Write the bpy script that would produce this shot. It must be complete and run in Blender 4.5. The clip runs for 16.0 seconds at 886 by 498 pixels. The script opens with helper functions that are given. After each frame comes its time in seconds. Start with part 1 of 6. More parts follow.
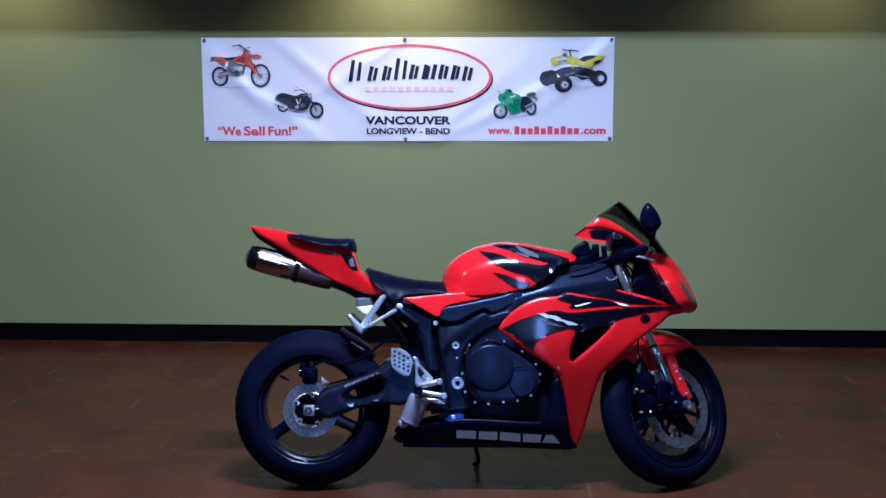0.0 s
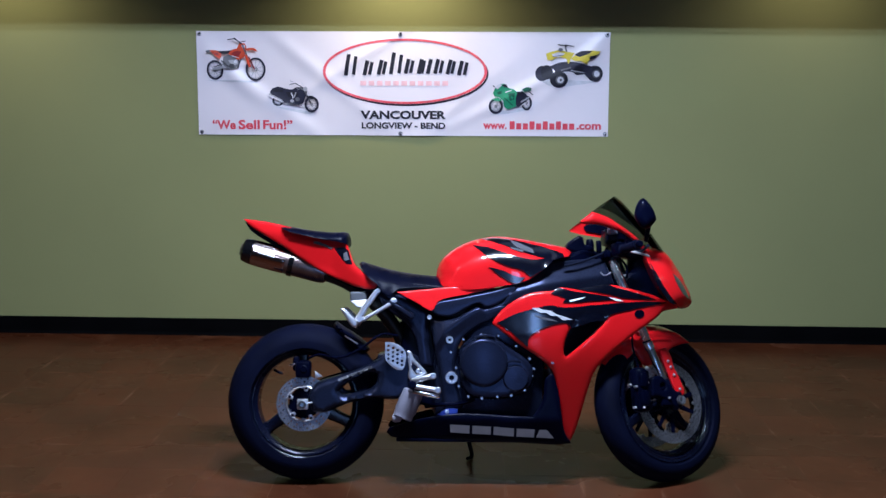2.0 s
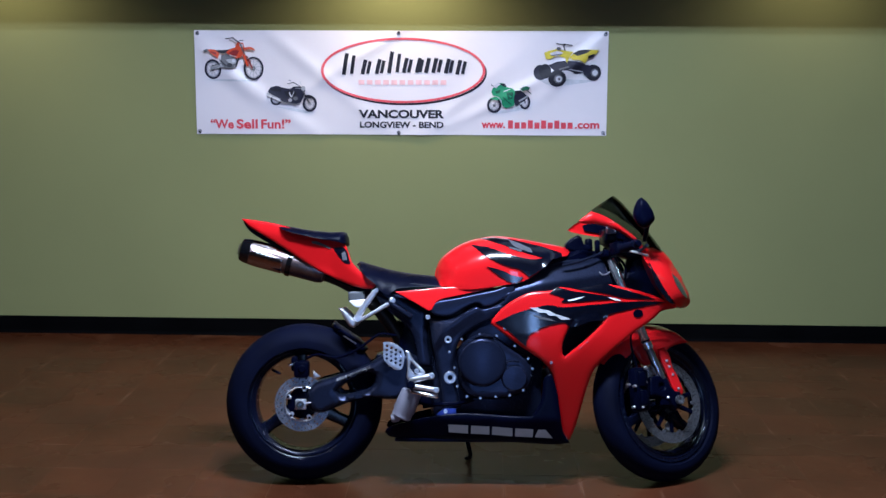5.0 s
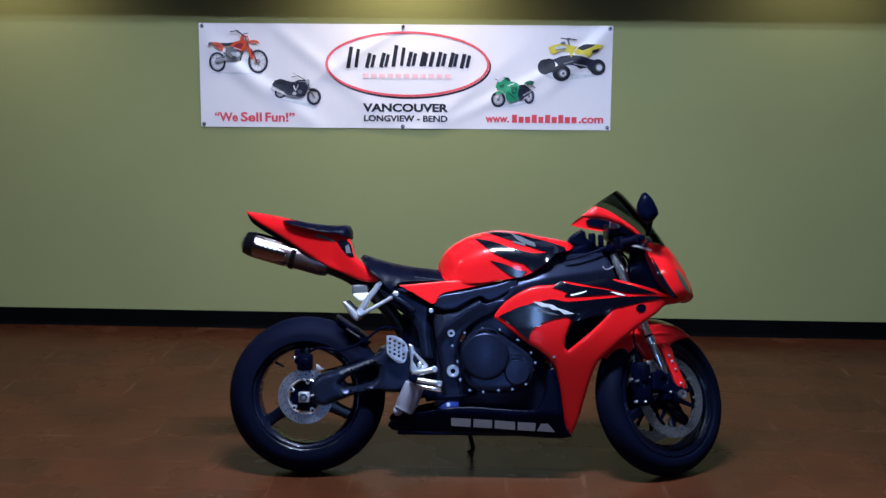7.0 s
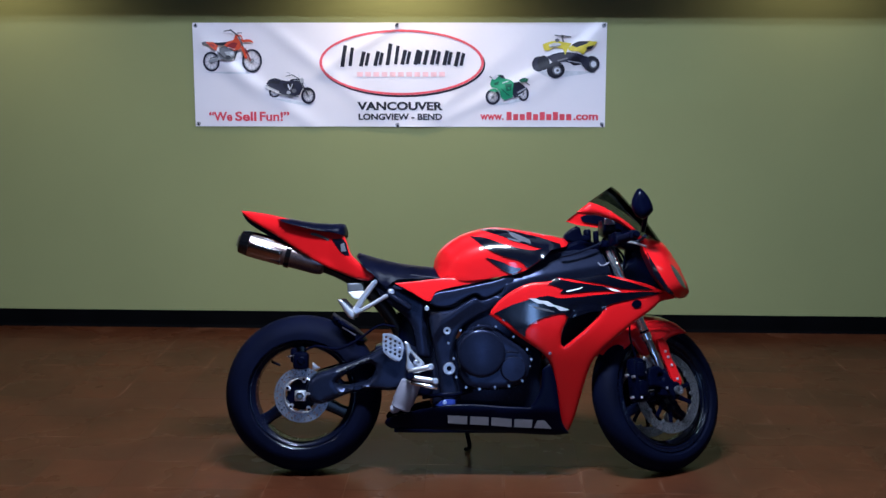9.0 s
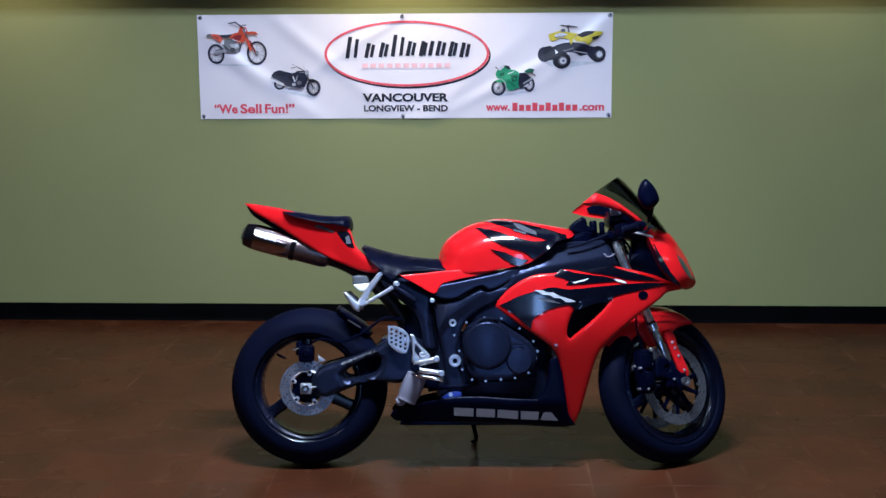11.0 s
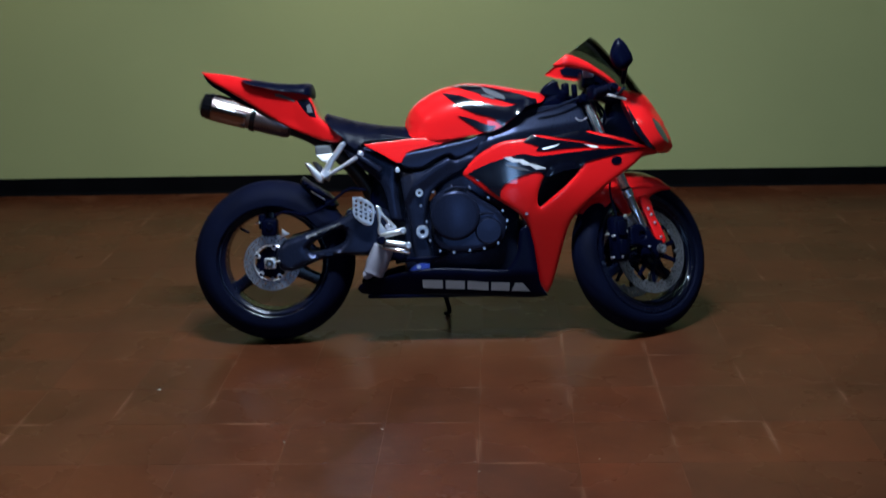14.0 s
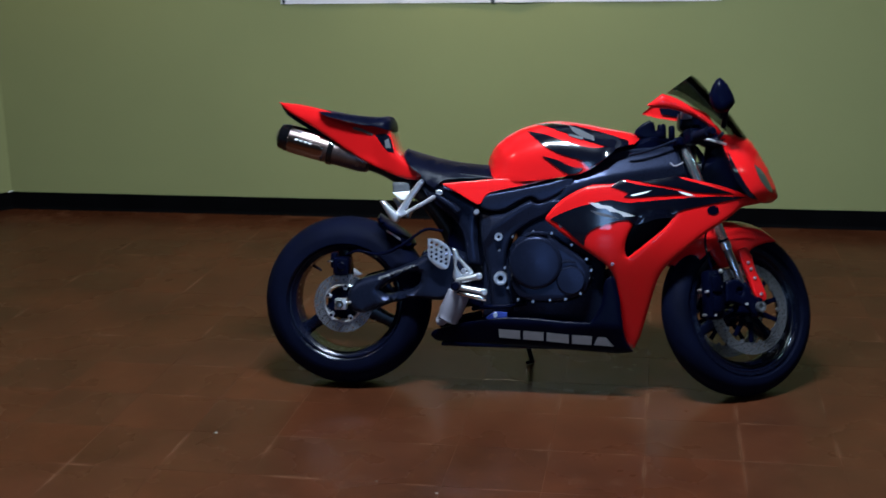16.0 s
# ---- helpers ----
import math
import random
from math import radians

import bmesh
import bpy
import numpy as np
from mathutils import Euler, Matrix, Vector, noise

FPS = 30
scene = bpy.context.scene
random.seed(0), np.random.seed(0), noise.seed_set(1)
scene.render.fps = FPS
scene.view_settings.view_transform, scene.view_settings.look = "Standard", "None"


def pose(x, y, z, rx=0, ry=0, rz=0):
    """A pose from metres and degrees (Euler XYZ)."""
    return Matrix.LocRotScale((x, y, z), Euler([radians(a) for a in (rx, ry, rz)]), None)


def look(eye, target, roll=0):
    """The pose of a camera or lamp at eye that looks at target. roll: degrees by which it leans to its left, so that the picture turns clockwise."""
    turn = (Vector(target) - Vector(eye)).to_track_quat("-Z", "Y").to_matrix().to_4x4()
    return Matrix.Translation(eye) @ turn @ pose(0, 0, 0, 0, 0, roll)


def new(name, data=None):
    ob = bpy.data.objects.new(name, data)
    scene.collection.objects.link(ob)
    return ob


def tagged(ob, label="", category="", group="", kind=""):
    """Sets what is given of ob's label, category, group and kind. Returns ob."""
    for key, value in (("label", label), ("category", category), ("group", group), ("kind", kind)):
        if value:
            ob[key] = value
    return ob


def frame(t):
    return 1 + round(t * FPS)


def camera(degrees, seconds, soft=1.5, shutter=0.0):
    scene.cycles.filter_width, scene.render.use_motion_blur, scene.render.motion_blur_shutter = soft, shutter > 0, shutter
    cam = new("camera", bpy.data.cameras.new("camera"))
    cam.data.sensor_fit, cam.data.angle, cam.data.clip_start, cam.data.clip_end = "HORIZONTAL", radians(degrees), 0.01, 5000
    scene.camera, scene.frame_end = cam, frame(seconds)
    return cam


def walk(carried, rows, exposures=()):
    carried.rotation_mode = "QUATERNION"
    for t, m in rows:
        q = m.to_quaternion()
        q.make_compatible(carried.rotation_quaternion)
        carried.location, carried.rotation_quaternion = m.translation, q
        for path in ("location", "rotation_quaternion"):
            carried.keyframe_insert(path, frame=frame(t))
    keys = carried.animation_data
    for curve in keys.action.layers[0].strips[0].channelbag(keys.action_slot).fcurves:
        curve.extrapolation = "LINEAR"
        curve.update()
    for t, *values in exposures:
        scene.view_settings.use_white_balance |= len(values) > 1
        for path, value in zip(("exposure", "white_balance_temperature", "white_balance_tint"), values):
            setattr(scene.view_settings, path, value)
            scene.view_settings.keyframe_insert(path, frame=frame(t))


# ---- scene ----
cam = camera(38.61, 16.0, soft=1.5, shutter=0.9)
PATH = [
    (0, (-0.0283, -4.7949, 1.6717), (-0.0929, -2.799, 1.3667), 0.12),
    (0.5, (-0.0263, -4.7909, 1.6677), (-0.0949, -2.797, 1.3515), 0.28),
    (1, (-0.0242, -4.7859, 1.6606), (-0.0828, -2.7929, 1.3364), 0.27),
    (1.5, (-0.0242, -4.7828, 1.6717), (-0.0859, -2.7889, 1.3505), 0.24),
    (2, (-0.0263, -4.7889, 1.6636), (-0.0828, -2.7939, 1.3525), 0.43),
    (2.5, (-0.0242, -4.7788, 1.6636), (-0.0788, -2.7848, 1.3444), 0.34),
    (3, (-0.0242, -4.7818, 1.6606), (-0.0798, -2.7879, 1.3414), 0.30),
    (3.5, (-0.0222, -4.7768, 1.6677), (-0.0788, -2.7838, 1.3455), 0.29),
    (4, (-0.0273, -4.7768, 1.6677), (-0.0808, -2.7828, 1.3485), 0.39),
    (6.5, (-0.0253, -4.7899, 1.6667), (-0.0828, -2.7939, 1.3545), 0.50),
    (7, (-0.0283, -4.7889, 1.6677), (-0.0869, -2.7949, 1.3444), 0.66),
    (7.5, (-0.0232, -4.7879, 1.6667), (-0.0758, -2.7939, 1.3475), 0.67),
    (8, (-0.0273, -4.7869, 1.6667), (-0.0758, -2.7929, 1.3465), 0.68),
    (8.5, (-0.0253, -4.7879, 1.6626), (-0.0737, -2.7939, 1.3404), 0.36),
    (11, (-0.0111, -4.7687, 1.6606), (-0.0778, -2.7778, 1.3222), -0.14),
    (11.5, (0.0061, -4.7556, 1.6586), (-0.0889, -2.7677, 1.3162), -0.45),
    (12, (0.0323, -4.7505, 1.6566), (-0.0909, -2.7646, 1.3091), -0.62),
    (12.5, (0.0828, -4.7636, 1.6606), (-0.0788, -2.7808, 1.3101), -0.84),
    (13, (0.1212, -4.7717, 1.6646), (-0.1051, -2.8071, 1.2495), -1.50),
    (13.5, (0.1646, -4.7273, 1.6404), (-0.0626, -2.7727, 1.1818), -2.23),
    (14, (0.1667, -4.597, 1.6323), (0.0737, -2.6545, 1.0869), -1.43),
    (14.5, (0.1495, -4.4636, 1.6788), (0.0061, -2.5293, 1.1131), -2.05),
    (15, (0.1879, -4.3899, 1.6697), (0.0101, -2.4566, 1.1091), -2.53),
    (15.5, (0.2848, -4.3303, 1.6848), (0.0354, -2.3919, 1.1737), -1.02),
    (16, (0.401, -4.2768, 1.6859), (0.0677, -2.3556, 1.1566), -0.94),
]
EXPOSURES = [(0.0, -0.05, 5480.0, 13.0), (0.5, -0.05, 5780.0, 13.0), (1.0, -0.03, 6050.0, 12.0), (1.5, -0.03, 6300.0, 11.0), (2.5, 0.0, 6500.0, 10.0), (12.5, 0.0, 6500.0, 8.0), (13.5, -0.05, 6600.0, 5.0), (14.0, -0.1, 7000.0, 0.0), (16.0, -0.13, 7100.0, 0.0)]
walk(cam, [(t, look(eye, target, roll)) for t, eye, target, roll in PATH], EXPOSURES)
TUBE_W, SPOT_W, WINDOW_W = 197, 54, 44

# ---------------------------------------------------------------- light
world = bpy.data.worlds.new("room_air")
world.use_nodes = True
scene.world = world
world.node_tree.nodes["Background"].inputs[0].default_value = (0.75, 0.85, 1.0, 1)
world.node_tree.nodes["Background"].inputs[1].default_value = 0.01

WALL_Y, CEIL, BEAM_Z = 2.474, 3.65, 2.467


def lamp(name, kind, m, energy, colour, **settings):
    data = bpy.data.lights.new(name, kind)
    data.energy, data.color = energy, colour
    if kind == "AREA":
        data.shape, data.size, data.size_y = "RECTANGLE", settings["size"], settings["size_y"]
    else:
        data.spot_size, data.spot_blend, data.shadow_soft_size = settings["cone"], settings["blend"], settings["soft"]
    ob = new(name, data)
    ob.matrix_world = m
    return ob


TUBES = [(-3.4, -1.1, 0.07, (0.78, 0.76, 0.80)), (-0.18, -1.1, 0.94, (0.605, 0.74, 1.0)), (3.0, -1.1, 0.05, (0.52, 0.78, 0.92))]
WARM = (1.0, 0.87, 0.64)
for x, y, k, hue in TUBES:
    for dy in (-0.06, 0.06):
        lamp("tube_light", "AREA", pose(x, y + dy, CEIL - 0.10), TUBE_W * k, hue, size=1.2, size_y=0.05)
SPOTS = [(-2.72, 0.8), (-0.47, 1.45), (1.80, 0.48)]
for x, k in SPOTS:
    lamp("wall_washer", "SPOT", pose(x, WALL_Y - 0.38, 2.55, 6), SPOT_W * k, WARM, cone=radians(125), blend=1.0, soft=0.05)

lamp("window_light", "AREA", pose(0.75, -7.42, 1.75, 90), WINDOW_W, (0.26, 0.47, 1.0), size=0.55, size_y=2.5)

# ---------------------------------------------------------------- materials


def material(name, colour, rough=0.5, metal=0.0, coat=0.0, vary=0.15, scale=8.0, bump=0.0, bump_scale=60.0, rough_vary=0.1, specular=0.5):
    """A principled surface with two scales of variation in colour, gloss and relief."""
    m = bpy.data.materials.new(name)
    m.use_nodes = True
    nodes, links = m.node_tree.nodes, m.node_tree.links
    b = nodes["Principled BSDF"]
    co = nodes.new("ShaderNodeTexCoord")
    big, fine = nodes.new("ShaderNodeTexNoise"), nodes.new("ShaderNodeTexNoise")
    big.inputs["Scale"].default_value, big.inputs["Detail"].default_value = scale, 5
    fine.inputs["Scale"].default_value, fine.inputs["Detail"].default_value = bump_scale, 4
    links.new(co.outputs["Object"], big.inputs["Vector"])
    links.new(co.outputs["Object"], fine.inputs["Vector"])
    ramp = nodes.new("ShaderNodeValToRGB")
    ramp.color_ramp.elements[0].position, ramp.color_ramp.elements[1].position = 0.3, 0.7
    ramp.color_ramp.elements[0].color = (*[c * (1 - vary) for c in colour], 1)
    ramp.color_ramp.elements[1].color = (*[min(1, c * (1 + vary)) for c in colour], 1)
    links.new(big.outputs["Fac"], ramp.inputs["Fac"])
    links.new(ramp.outputs["Color"], b.inputs["Base Color"])
    gloss = nodes.new("ShaderNodeMapRange")
    gloss.inputs["To Min"].default_value, gloss.inputs["To Max"].default_value = max(0.02, rough - rough_vary), min(1, rough + rough_vary)
    links.new(fine.outputs["Fac"], gloss.inputs["Value"])
    links.new(gloss.outputs["Result"], b.inputs["Roughness"])
    b.inputs["Metallic"].default_value, b.inputs["Coat Weight"].default_value = metal, coat
    b.inputs["Coat Roughness"].default_value = 0.025
    b.inputs["Specular IOR Level"].default_value = specular
    if bump:
        rel = nodes.new("ShaderNodeBump")
        rel.inputs["Strength"].default_value, rel.inputs["Distance"].default_value = bump, 0.002
        links.new(fine.outputs["Fac"], rel.inputs["Height"])
        links.new(rel.outputs["Normal"], b.inputs["Normal"])
    return m


M = {}
M["red"] = material("red_paint", (0.60, 0.008, 0.011), 0.30, coat=1.0, vary=0.03, scale=3, rough_vary=0.04, specular=0.08)
M["gloss_black"] = material("black_paint", (0.0015, 0.0020, 0.0060), 0.15, coat=0.8, vary=0.2, scale=4, rough_vary=0.05)
M["gloss_black"].node_tree.nodes["Principled BSDF"].inputs["Coat Roughness"].default_value = 0.10
M["plastic"] = material("black_plastic", (0.0008, 0.0014, 0.0074), 0.30, vary=0.3, scale=6, bump=0.08, bump_scale=400, specular=0.05)
M["charcoal"] = material("charcoal_metal", (0.0120, 0.0158, 0.0345), 0.29, metal=0.6, vary=0.15, scale=5, bump=0.08, bump_scale=300, specular=0.2)
M["engine"] = material("engine_metal", (0.0095, 0.0128, 0.0295), 0.25, metal=0.5, vary=0.2, scale=7, bump=0.12, bump_scale=250, specular=0.16)
M["rubber"] = material("tyre_rubber", (0.0013, 0.0022, 0.0096), 0.70, vary=0.25, scale=9, bump=0.25, bump_scale=180, specular=0.05)
M["wheel"] = material("wheel_paint", (0.0018, 0.0028, 0.010), 0.05, coat=0.0, vary=0.2, scale=6, rough_vary=0.015, specular=0.5)
M["cast_wheel"] = material("cast_wheel_paint", (0.0018, 0.0028, 0.010), 0.26, vary=0.2, scale=6, rough_vary=0.05, specular=0.3)
M["leather"] = material("seat_vinyl", (0.0014, 0.0020, 0.0080), 0.36, vary=0.3, scale=10, bump=0.18, bump_scale=500, specular=0.06)
M["alloy"] = material("bare_aluminium", (0.66, 0.66, 0.70), 0.38, metal=0.95, vary=0.12, scale=14, bump=0.08, bump_scale=200)
M["bright_tube"] = material("satin_aluminium", (0.80, 0.80, 0.85), 0.24, metal=0.9, vary=0.06, scale=14)
M["slider"] = material("fork_slider_steel", (0.82, 0.82, 0.87), 0.17, metal=1.0, vary=0.05, scale=12, rough_vary=0.04)
M["chrome"] = material("polished_steel", (0.85, 0.85, 0.87), 0.14, metal=1.0, vary=0.06, scale=10)
M["disc"] = material("brake_steel", (0.34, 0.34, 0.38), 0.28, metal=0.9, vary=0.18, scale=20, bump=0.05, bump_scale=300)
M["titan"] = material("exhaust_metal", (0.165, 0.118, 0.112), 0.30, metal=0.9, vary=0.15, scale=9, bump=0.05, bump_scale=150)
M["sleeve"] = material("polished_titanium", (0.36, 0.285, 0.275), 0.06, metal=1.0, vary=0.12, scale=9, rough_vary=0.015)
M["carbon"] = material("dark_sleeve", (0.003, 0.003, 0.004), 0.05, coat=0.2, vary=0.2, scale=15, rough_vary=0.02)
M["lamp"] = material("headlamp_lens", (0.05, 0.06, 0.05), 0.08, coat=1.0, vary=0.3, scale=12)
M["grey_print"] = material("silver_print", (0.42, 0.42, 0.46), 0.45, vary=0.1, scale=20)
M["plain_mark"] = material("pale_grey_print", (0.24, 0.24, 0.26), 0.45, vary=0.1, scale=20)
M["dim_print"] = material("grey_print", (0.07, 0.07, 0.08), 0.4, vary=0.1, scale=20)
M["white_print"] = material("white_print", (0.75, 0.75, 0.78), 0.35, vary=0.08, scale=20)
M["canister"] = material("frosted_canister", (0.185, 0.18, 0.225), 0.5, vary=0.12, scale=12, bump=0.1)
M["plate"] = material("grey_bracket", (0.07, 0.075, 0.085), 0.45, vary=0.15, scale=14)
M["pipe"] = material("sooty_pipe", (0.030, 0.024, 0.023), 0.42, metal=0.7, vary=0.25, scale=12, bump=0.08)
M["crumb"] = material("grey_crumb", (0.16, 0.13, 0.10), 0.8, vary=0.2, scale=60)
M["blue"] = material("blue_anodised", (0.02, 0.04, 0.22), 0.3, metal=0.5, vary=0.2)
M["wall"] = material("green_wall_paint", (0.244, 0.251, 0.110), 0.75, vary=0.05, scale=0.9, bump=0.12, bump_scale=220, specular=0.25)
M["base"] = material("black_cove_base", (0.0015, 0.0015, 0.002), 0.7, vary=0.3, scale=5, bump=0.1, specular=0.02)
M["grout"] = material("worn_joint", (0.060, 0.0210, 0.0095), 0.5, vary=0.6, scale=5, bump=0.3, specular=0.1)
M["ceiling"] = material("ceiling_paint", (0.20, 0.20, 0.21), 0.8, vary=0.05, scale=2, bump=0.2)
M["side_wall"] = material("side_wall_paint", (0.10, 0.10, 0.105), 0.8, vary=0.05, scale=1, bump=0.15)
M["fixture"] = material("fixture_enamel", (0.75, 0.75, 0.75), 0.4, vary=0.05)
M["vinyl"] = material("banner_vinyl", (0.745, 0.69, 0.74), 0.32, vary=0.03, scale=2.5, bump=0.04, bump_scale=40, rough_vary=0.06)
for key, colour in (("ink_red", (0.66, 0.07, 0.10)), ("ink_rose_red", (0.68, 0.09, 0.12)), ("ink_rose", (0.80, 0.48, 0.52)), ("ink_black", (0.015, 0.015, 0.025)), ("ink_yellow", (0.62, 0.50, 0.06)), ("ink_green", (0.02, 0.26, 0.13)), ("ink_orange", (0.60, 0.07, 0.03)), ("ink_dark_red", (0.24, 0.02, 0.025)), ("ink_deep_green", (0.01, 0.10, 0.06)), ("ink_navy", (0.022, 0.022, 0.042)), ("ink_steel", (0.12, 0.12, 0.14)), ("ink_grey", (0.34, 0.34, 0.38)), ("ink_shade", (0.58, 0.58, 0.64))):
    M[key] = material(key, colour, 0.5, vary=0.12, scale=30, specular=0.2)


def tile_material():
    """Brown stained tile: each tile a shade of its own, clouds, scuffs and a worn wax gloss."""
    m = material("stained_tile", (0.0505, 0.0150, 0.0062), 0.45, vary=0.26, scale=2.3, bump=0.015, bump_scale=18, rough_vary=0.08, specular=0.02)
    nodes, links = m.node_tree.nodes, m.node_tree.links
    b = nodes["Principled BSDF"]
    b.inputs["Specular Tint"].default_value = (1.0, 0.80, 0.74, 1)
    # a thin coat of floor wax, polished in some places and rubbed dull in others
    b.inputs["Coat Weight"].default_value, b.inputs["Coat IOR"].default_value = 0.35, 1.8
    wax = nodes.new("ShaderNodeTexNoise")
    wax.inputs["Scale"].default_value, wax.inputs["Detail"].default_value = 1.7, 6
    dull = nodes.new("ShaderNodeMapRange")
    dull.inputs["From Min"].default_value, dull.inputs["From Max"].default_value = 0.35, 0.7
    dull.inputs["To Min"].default_value, dull.inputs["To Max"].default_value = 0.22, 0.36
    links.new(wax.outputs["Fac"], dull.inputs["Value"])
    links.new(dull.outputs["Result"], b.inputs["Coat Roughness"])
    info = nodes.new("ShaderNodeObjectInfo")
    geo = nodes.new("ShaderNodeNewGeometry")
    big = [n for n in nodes if n.type == "TEX_NOISE"][0]
    links.new(geo.outputs["Position"], big.inputs["Vector"])
    fine = [n for n in nodes if n.type == "TEX_NOISE"][1]
    links.new(geo.outputs["Position"], fine.inputs["Vector"])
    links.new(geo.outputs["Position"], wax.inputs["Vector"])
    own = nodes.new("ShaderNodeMapRange")
    own.inputs["To Min"].default_value, own.inputs["To Max"].default_value = 0.92, 1.08
    links.new(info.outputs["Random"], own.inputs["Value"])
    mul = nodes.new("ShaderNodeVectorMath")
    mul.operation = "SCALE"
    ramp = [n for n in nodes if n.type == "VALTORGB"][0]
    hue = nodes.new("ShaderNodeMix")
    hue.data_type, hue.blend_type = "RGBA", "MULTIPLY"
    tone = nodes.new("ShaderNodeValToRGB")
    tone.color_ramp.elements[0].color, tone.color_ramp.elements[1].color = (1.0, 1.03, 1.08, 1), (1.02, 0.91, 0.90, 1)
    links.new(info.outputs["Random"], tone.inputs["Fac"])
    hue.inputs["Factor"].default_value = 1.0
    links.new(ramp.outputs["Color"], hue.inputs["A"])
    links.new(tone.outputs["Color"], hue.inputs["B"])
    links.new(hue.outputs["Result"], mul.inputs[0])
    # smaller cloudy stains, darker and paler, over each tile's own shade
    stain, depth, shade = nodes.new("ShaderNodeTexNoise"), nodes.new("ShaderNodeMapRange"), nodes.new("ShaderNodeMath")
    stain.inputs["Scale"].default_value, stain.inputs["Detail"].default_value, stain.inputs["Roughness"].default_value = 11.0, 9, 0.72
    depth.inputs["From Min"].default_value, depth.inputs["From Max"].default_value = 0.32, 0.68
    depth.inputs["To Min"].default_value, depth.inputs["To Max"].default_value = 0.88, 1.12
    shade.operation = "MULTIPLY"
    links.new(geo.outputs["Position"], stain.inputs["Vector"])
    links.new(stain.outputs["Fac"], depth.inputs["Value"])
    links.new(own.outputs["Result"], shade.inputs[0])
    links.new(depth.outputs["Result"], shade.inputs[1])
    links.new(shade.outputs[0], mul.inputs["Scale"])
    # pale scuffs
    scuff = nodes.new("ShaderNodeTexNoise")
    scuff.inputs["Scale"].default_value, scuff.inputs["Detail"].default_value = 14, 8
    links.new(geo.outputs["Position"], scuff.inputs["Vector"])
    cut = nodes.new("ShaderNodeMapRange")
    cut.inputs["From Min"].default_value, cut.inputs["From Max"].default_value, cut.inputs["To Max"].default_value = 0.60, 0.85, 0.45
    links.new(scuff.outputs["Fac"], cut.inputs["Value"])
    mix = nodes.new("ShaderNodeMix")
    mix.data_type = "RGBA"
    sep = nodes.new("ShaderNodeSeparateXYZ")
    co = [n for n in nodes if n.type == "TEX_COORD"][0]
    links.new(co.outputs["Generated"], sep.inputs["Vector"])
    rims = []
    for k in ("X", "Y"):
        off, dist, wear = nodes.new("ShaderNodeMath"), nodes.new("ShaderNodeMath"), nodes.new("ShaderNodeMapRange")
        off.operation, off.inputs[1].default_value = "SUBTRACT", 0.5
        dist.operation = "ABSOLUTE"
        wear.inputs["From Min"].default_value, wear.inputs["From Max"].default_value = 0.460, 0.5
        links.new(sep.outputs[k], off.inputs[0])
        links.new(off.outputs[0], dist.inputs[0])
        links.new(dist.outputs[0], wear.inputs["Value"])
        rims.append(wear)
    top, worn, total = (nodes.new("ShaderNodeMath") for _ in range(3))
    top.operation, worn.operation, total.operation, total.use_clamp = "MAXIMUM", "MULTIPLY", "ADD", True
    links.new(rims[0].outputs["Result"], top.inputs[0])
    links.new(rims[1].outputs["Result"], top.inputs[1])
    patch = nodes.new("ShaderNodeTexNoise")
    patch.inputs["Scale"].default_value, patch.inputs["Detail"].default_value = 3.8, 8
    links.new(geo.outputs["Position"], patch.inputs["Vector"])
    some = nodes.new("ShaderNodeMapRange")
    some.inputs["From Min"].default_value, some.inputs["From Max"].default_value, some.inputs["To Max"].default_value = 0.52, 0.68, 0.88
    links.new(patch.outputs["Fac"], some.inputs["Value"])
    links.new(top.outputs[0], worn.inputs[0])
    links.new(some.outputs["Result"], worn.inputs[1])
    links.new(worn.outputs[0], total.inputs[0])
    links.new(cut.outputs["Result"], total.inputs[1])
    links.new(total.outputs[0], mix.inputs["Factor"])
    links.new(mul.outputs["Vector"], mix.inputs["A"])
    mix.inputs["B"].default_value = (0.110, 0.044, 0.023, 1)
    links.new(mix.outputs["Result"], b.inputs["Base Color"])
    return m


M["tile"] = tile_material()


def screen_material():
    m = bpy.data.materials.new("smoked_screen")
    m.use_nodes = True
    nodes, links = m.node_tree.nodes, m.node_tree.links
    out = nodes["Material Output"]
    clear, shine, mix, fres = (nodes.new(k) for k in ("ShaderNodeBsdfTransparent", "ShaderNodeBsdfGlossy", "ShaderNodeMixShader", "ShaderNodeFresnel"))
    clear.inputs["Color"].default_value = (0.45, 0.47, 0.47, 1)
    shine.inputs["Roughness"].default_value = 0.05
    fres.inputs["IOR"].default_value = 1.22
    links.new(fres.outputs["Fac"], mix.inputs["Fac"])
    links.new(clear.outputs["BSDF"], mix.inputs[1])
    links.new(shine.outputs["BSDF"], mix.inputs[2])
    links.new(mix.outputs["Shader"], out.inputs["Surface"])
    return m


M["screen"] = screen_material()

# ---------------------------------------------------------------- shape tools


def mesh_of(name, verts, faces, mats, smooth=35, index=None):
    me = bpy.data.meshes.new(name)
    me.from_pydata([tuple(map(float, v)) for v in verts], [], [tuple(map(int, f)) for f in faces])
    for m in mats if isinstance(mats, (list, tuple)) else [mats]:
        me.materials.append(m)
    if index is not None:
        me.polygons.foreach_set("material_index", index)
    me.update()
    if smooth:
        me.polygons.foreach_set("use_smooth", [True] * len(me.polygons))
        me.set_sharp_from_angle(angle=radians(smooth))
    return me


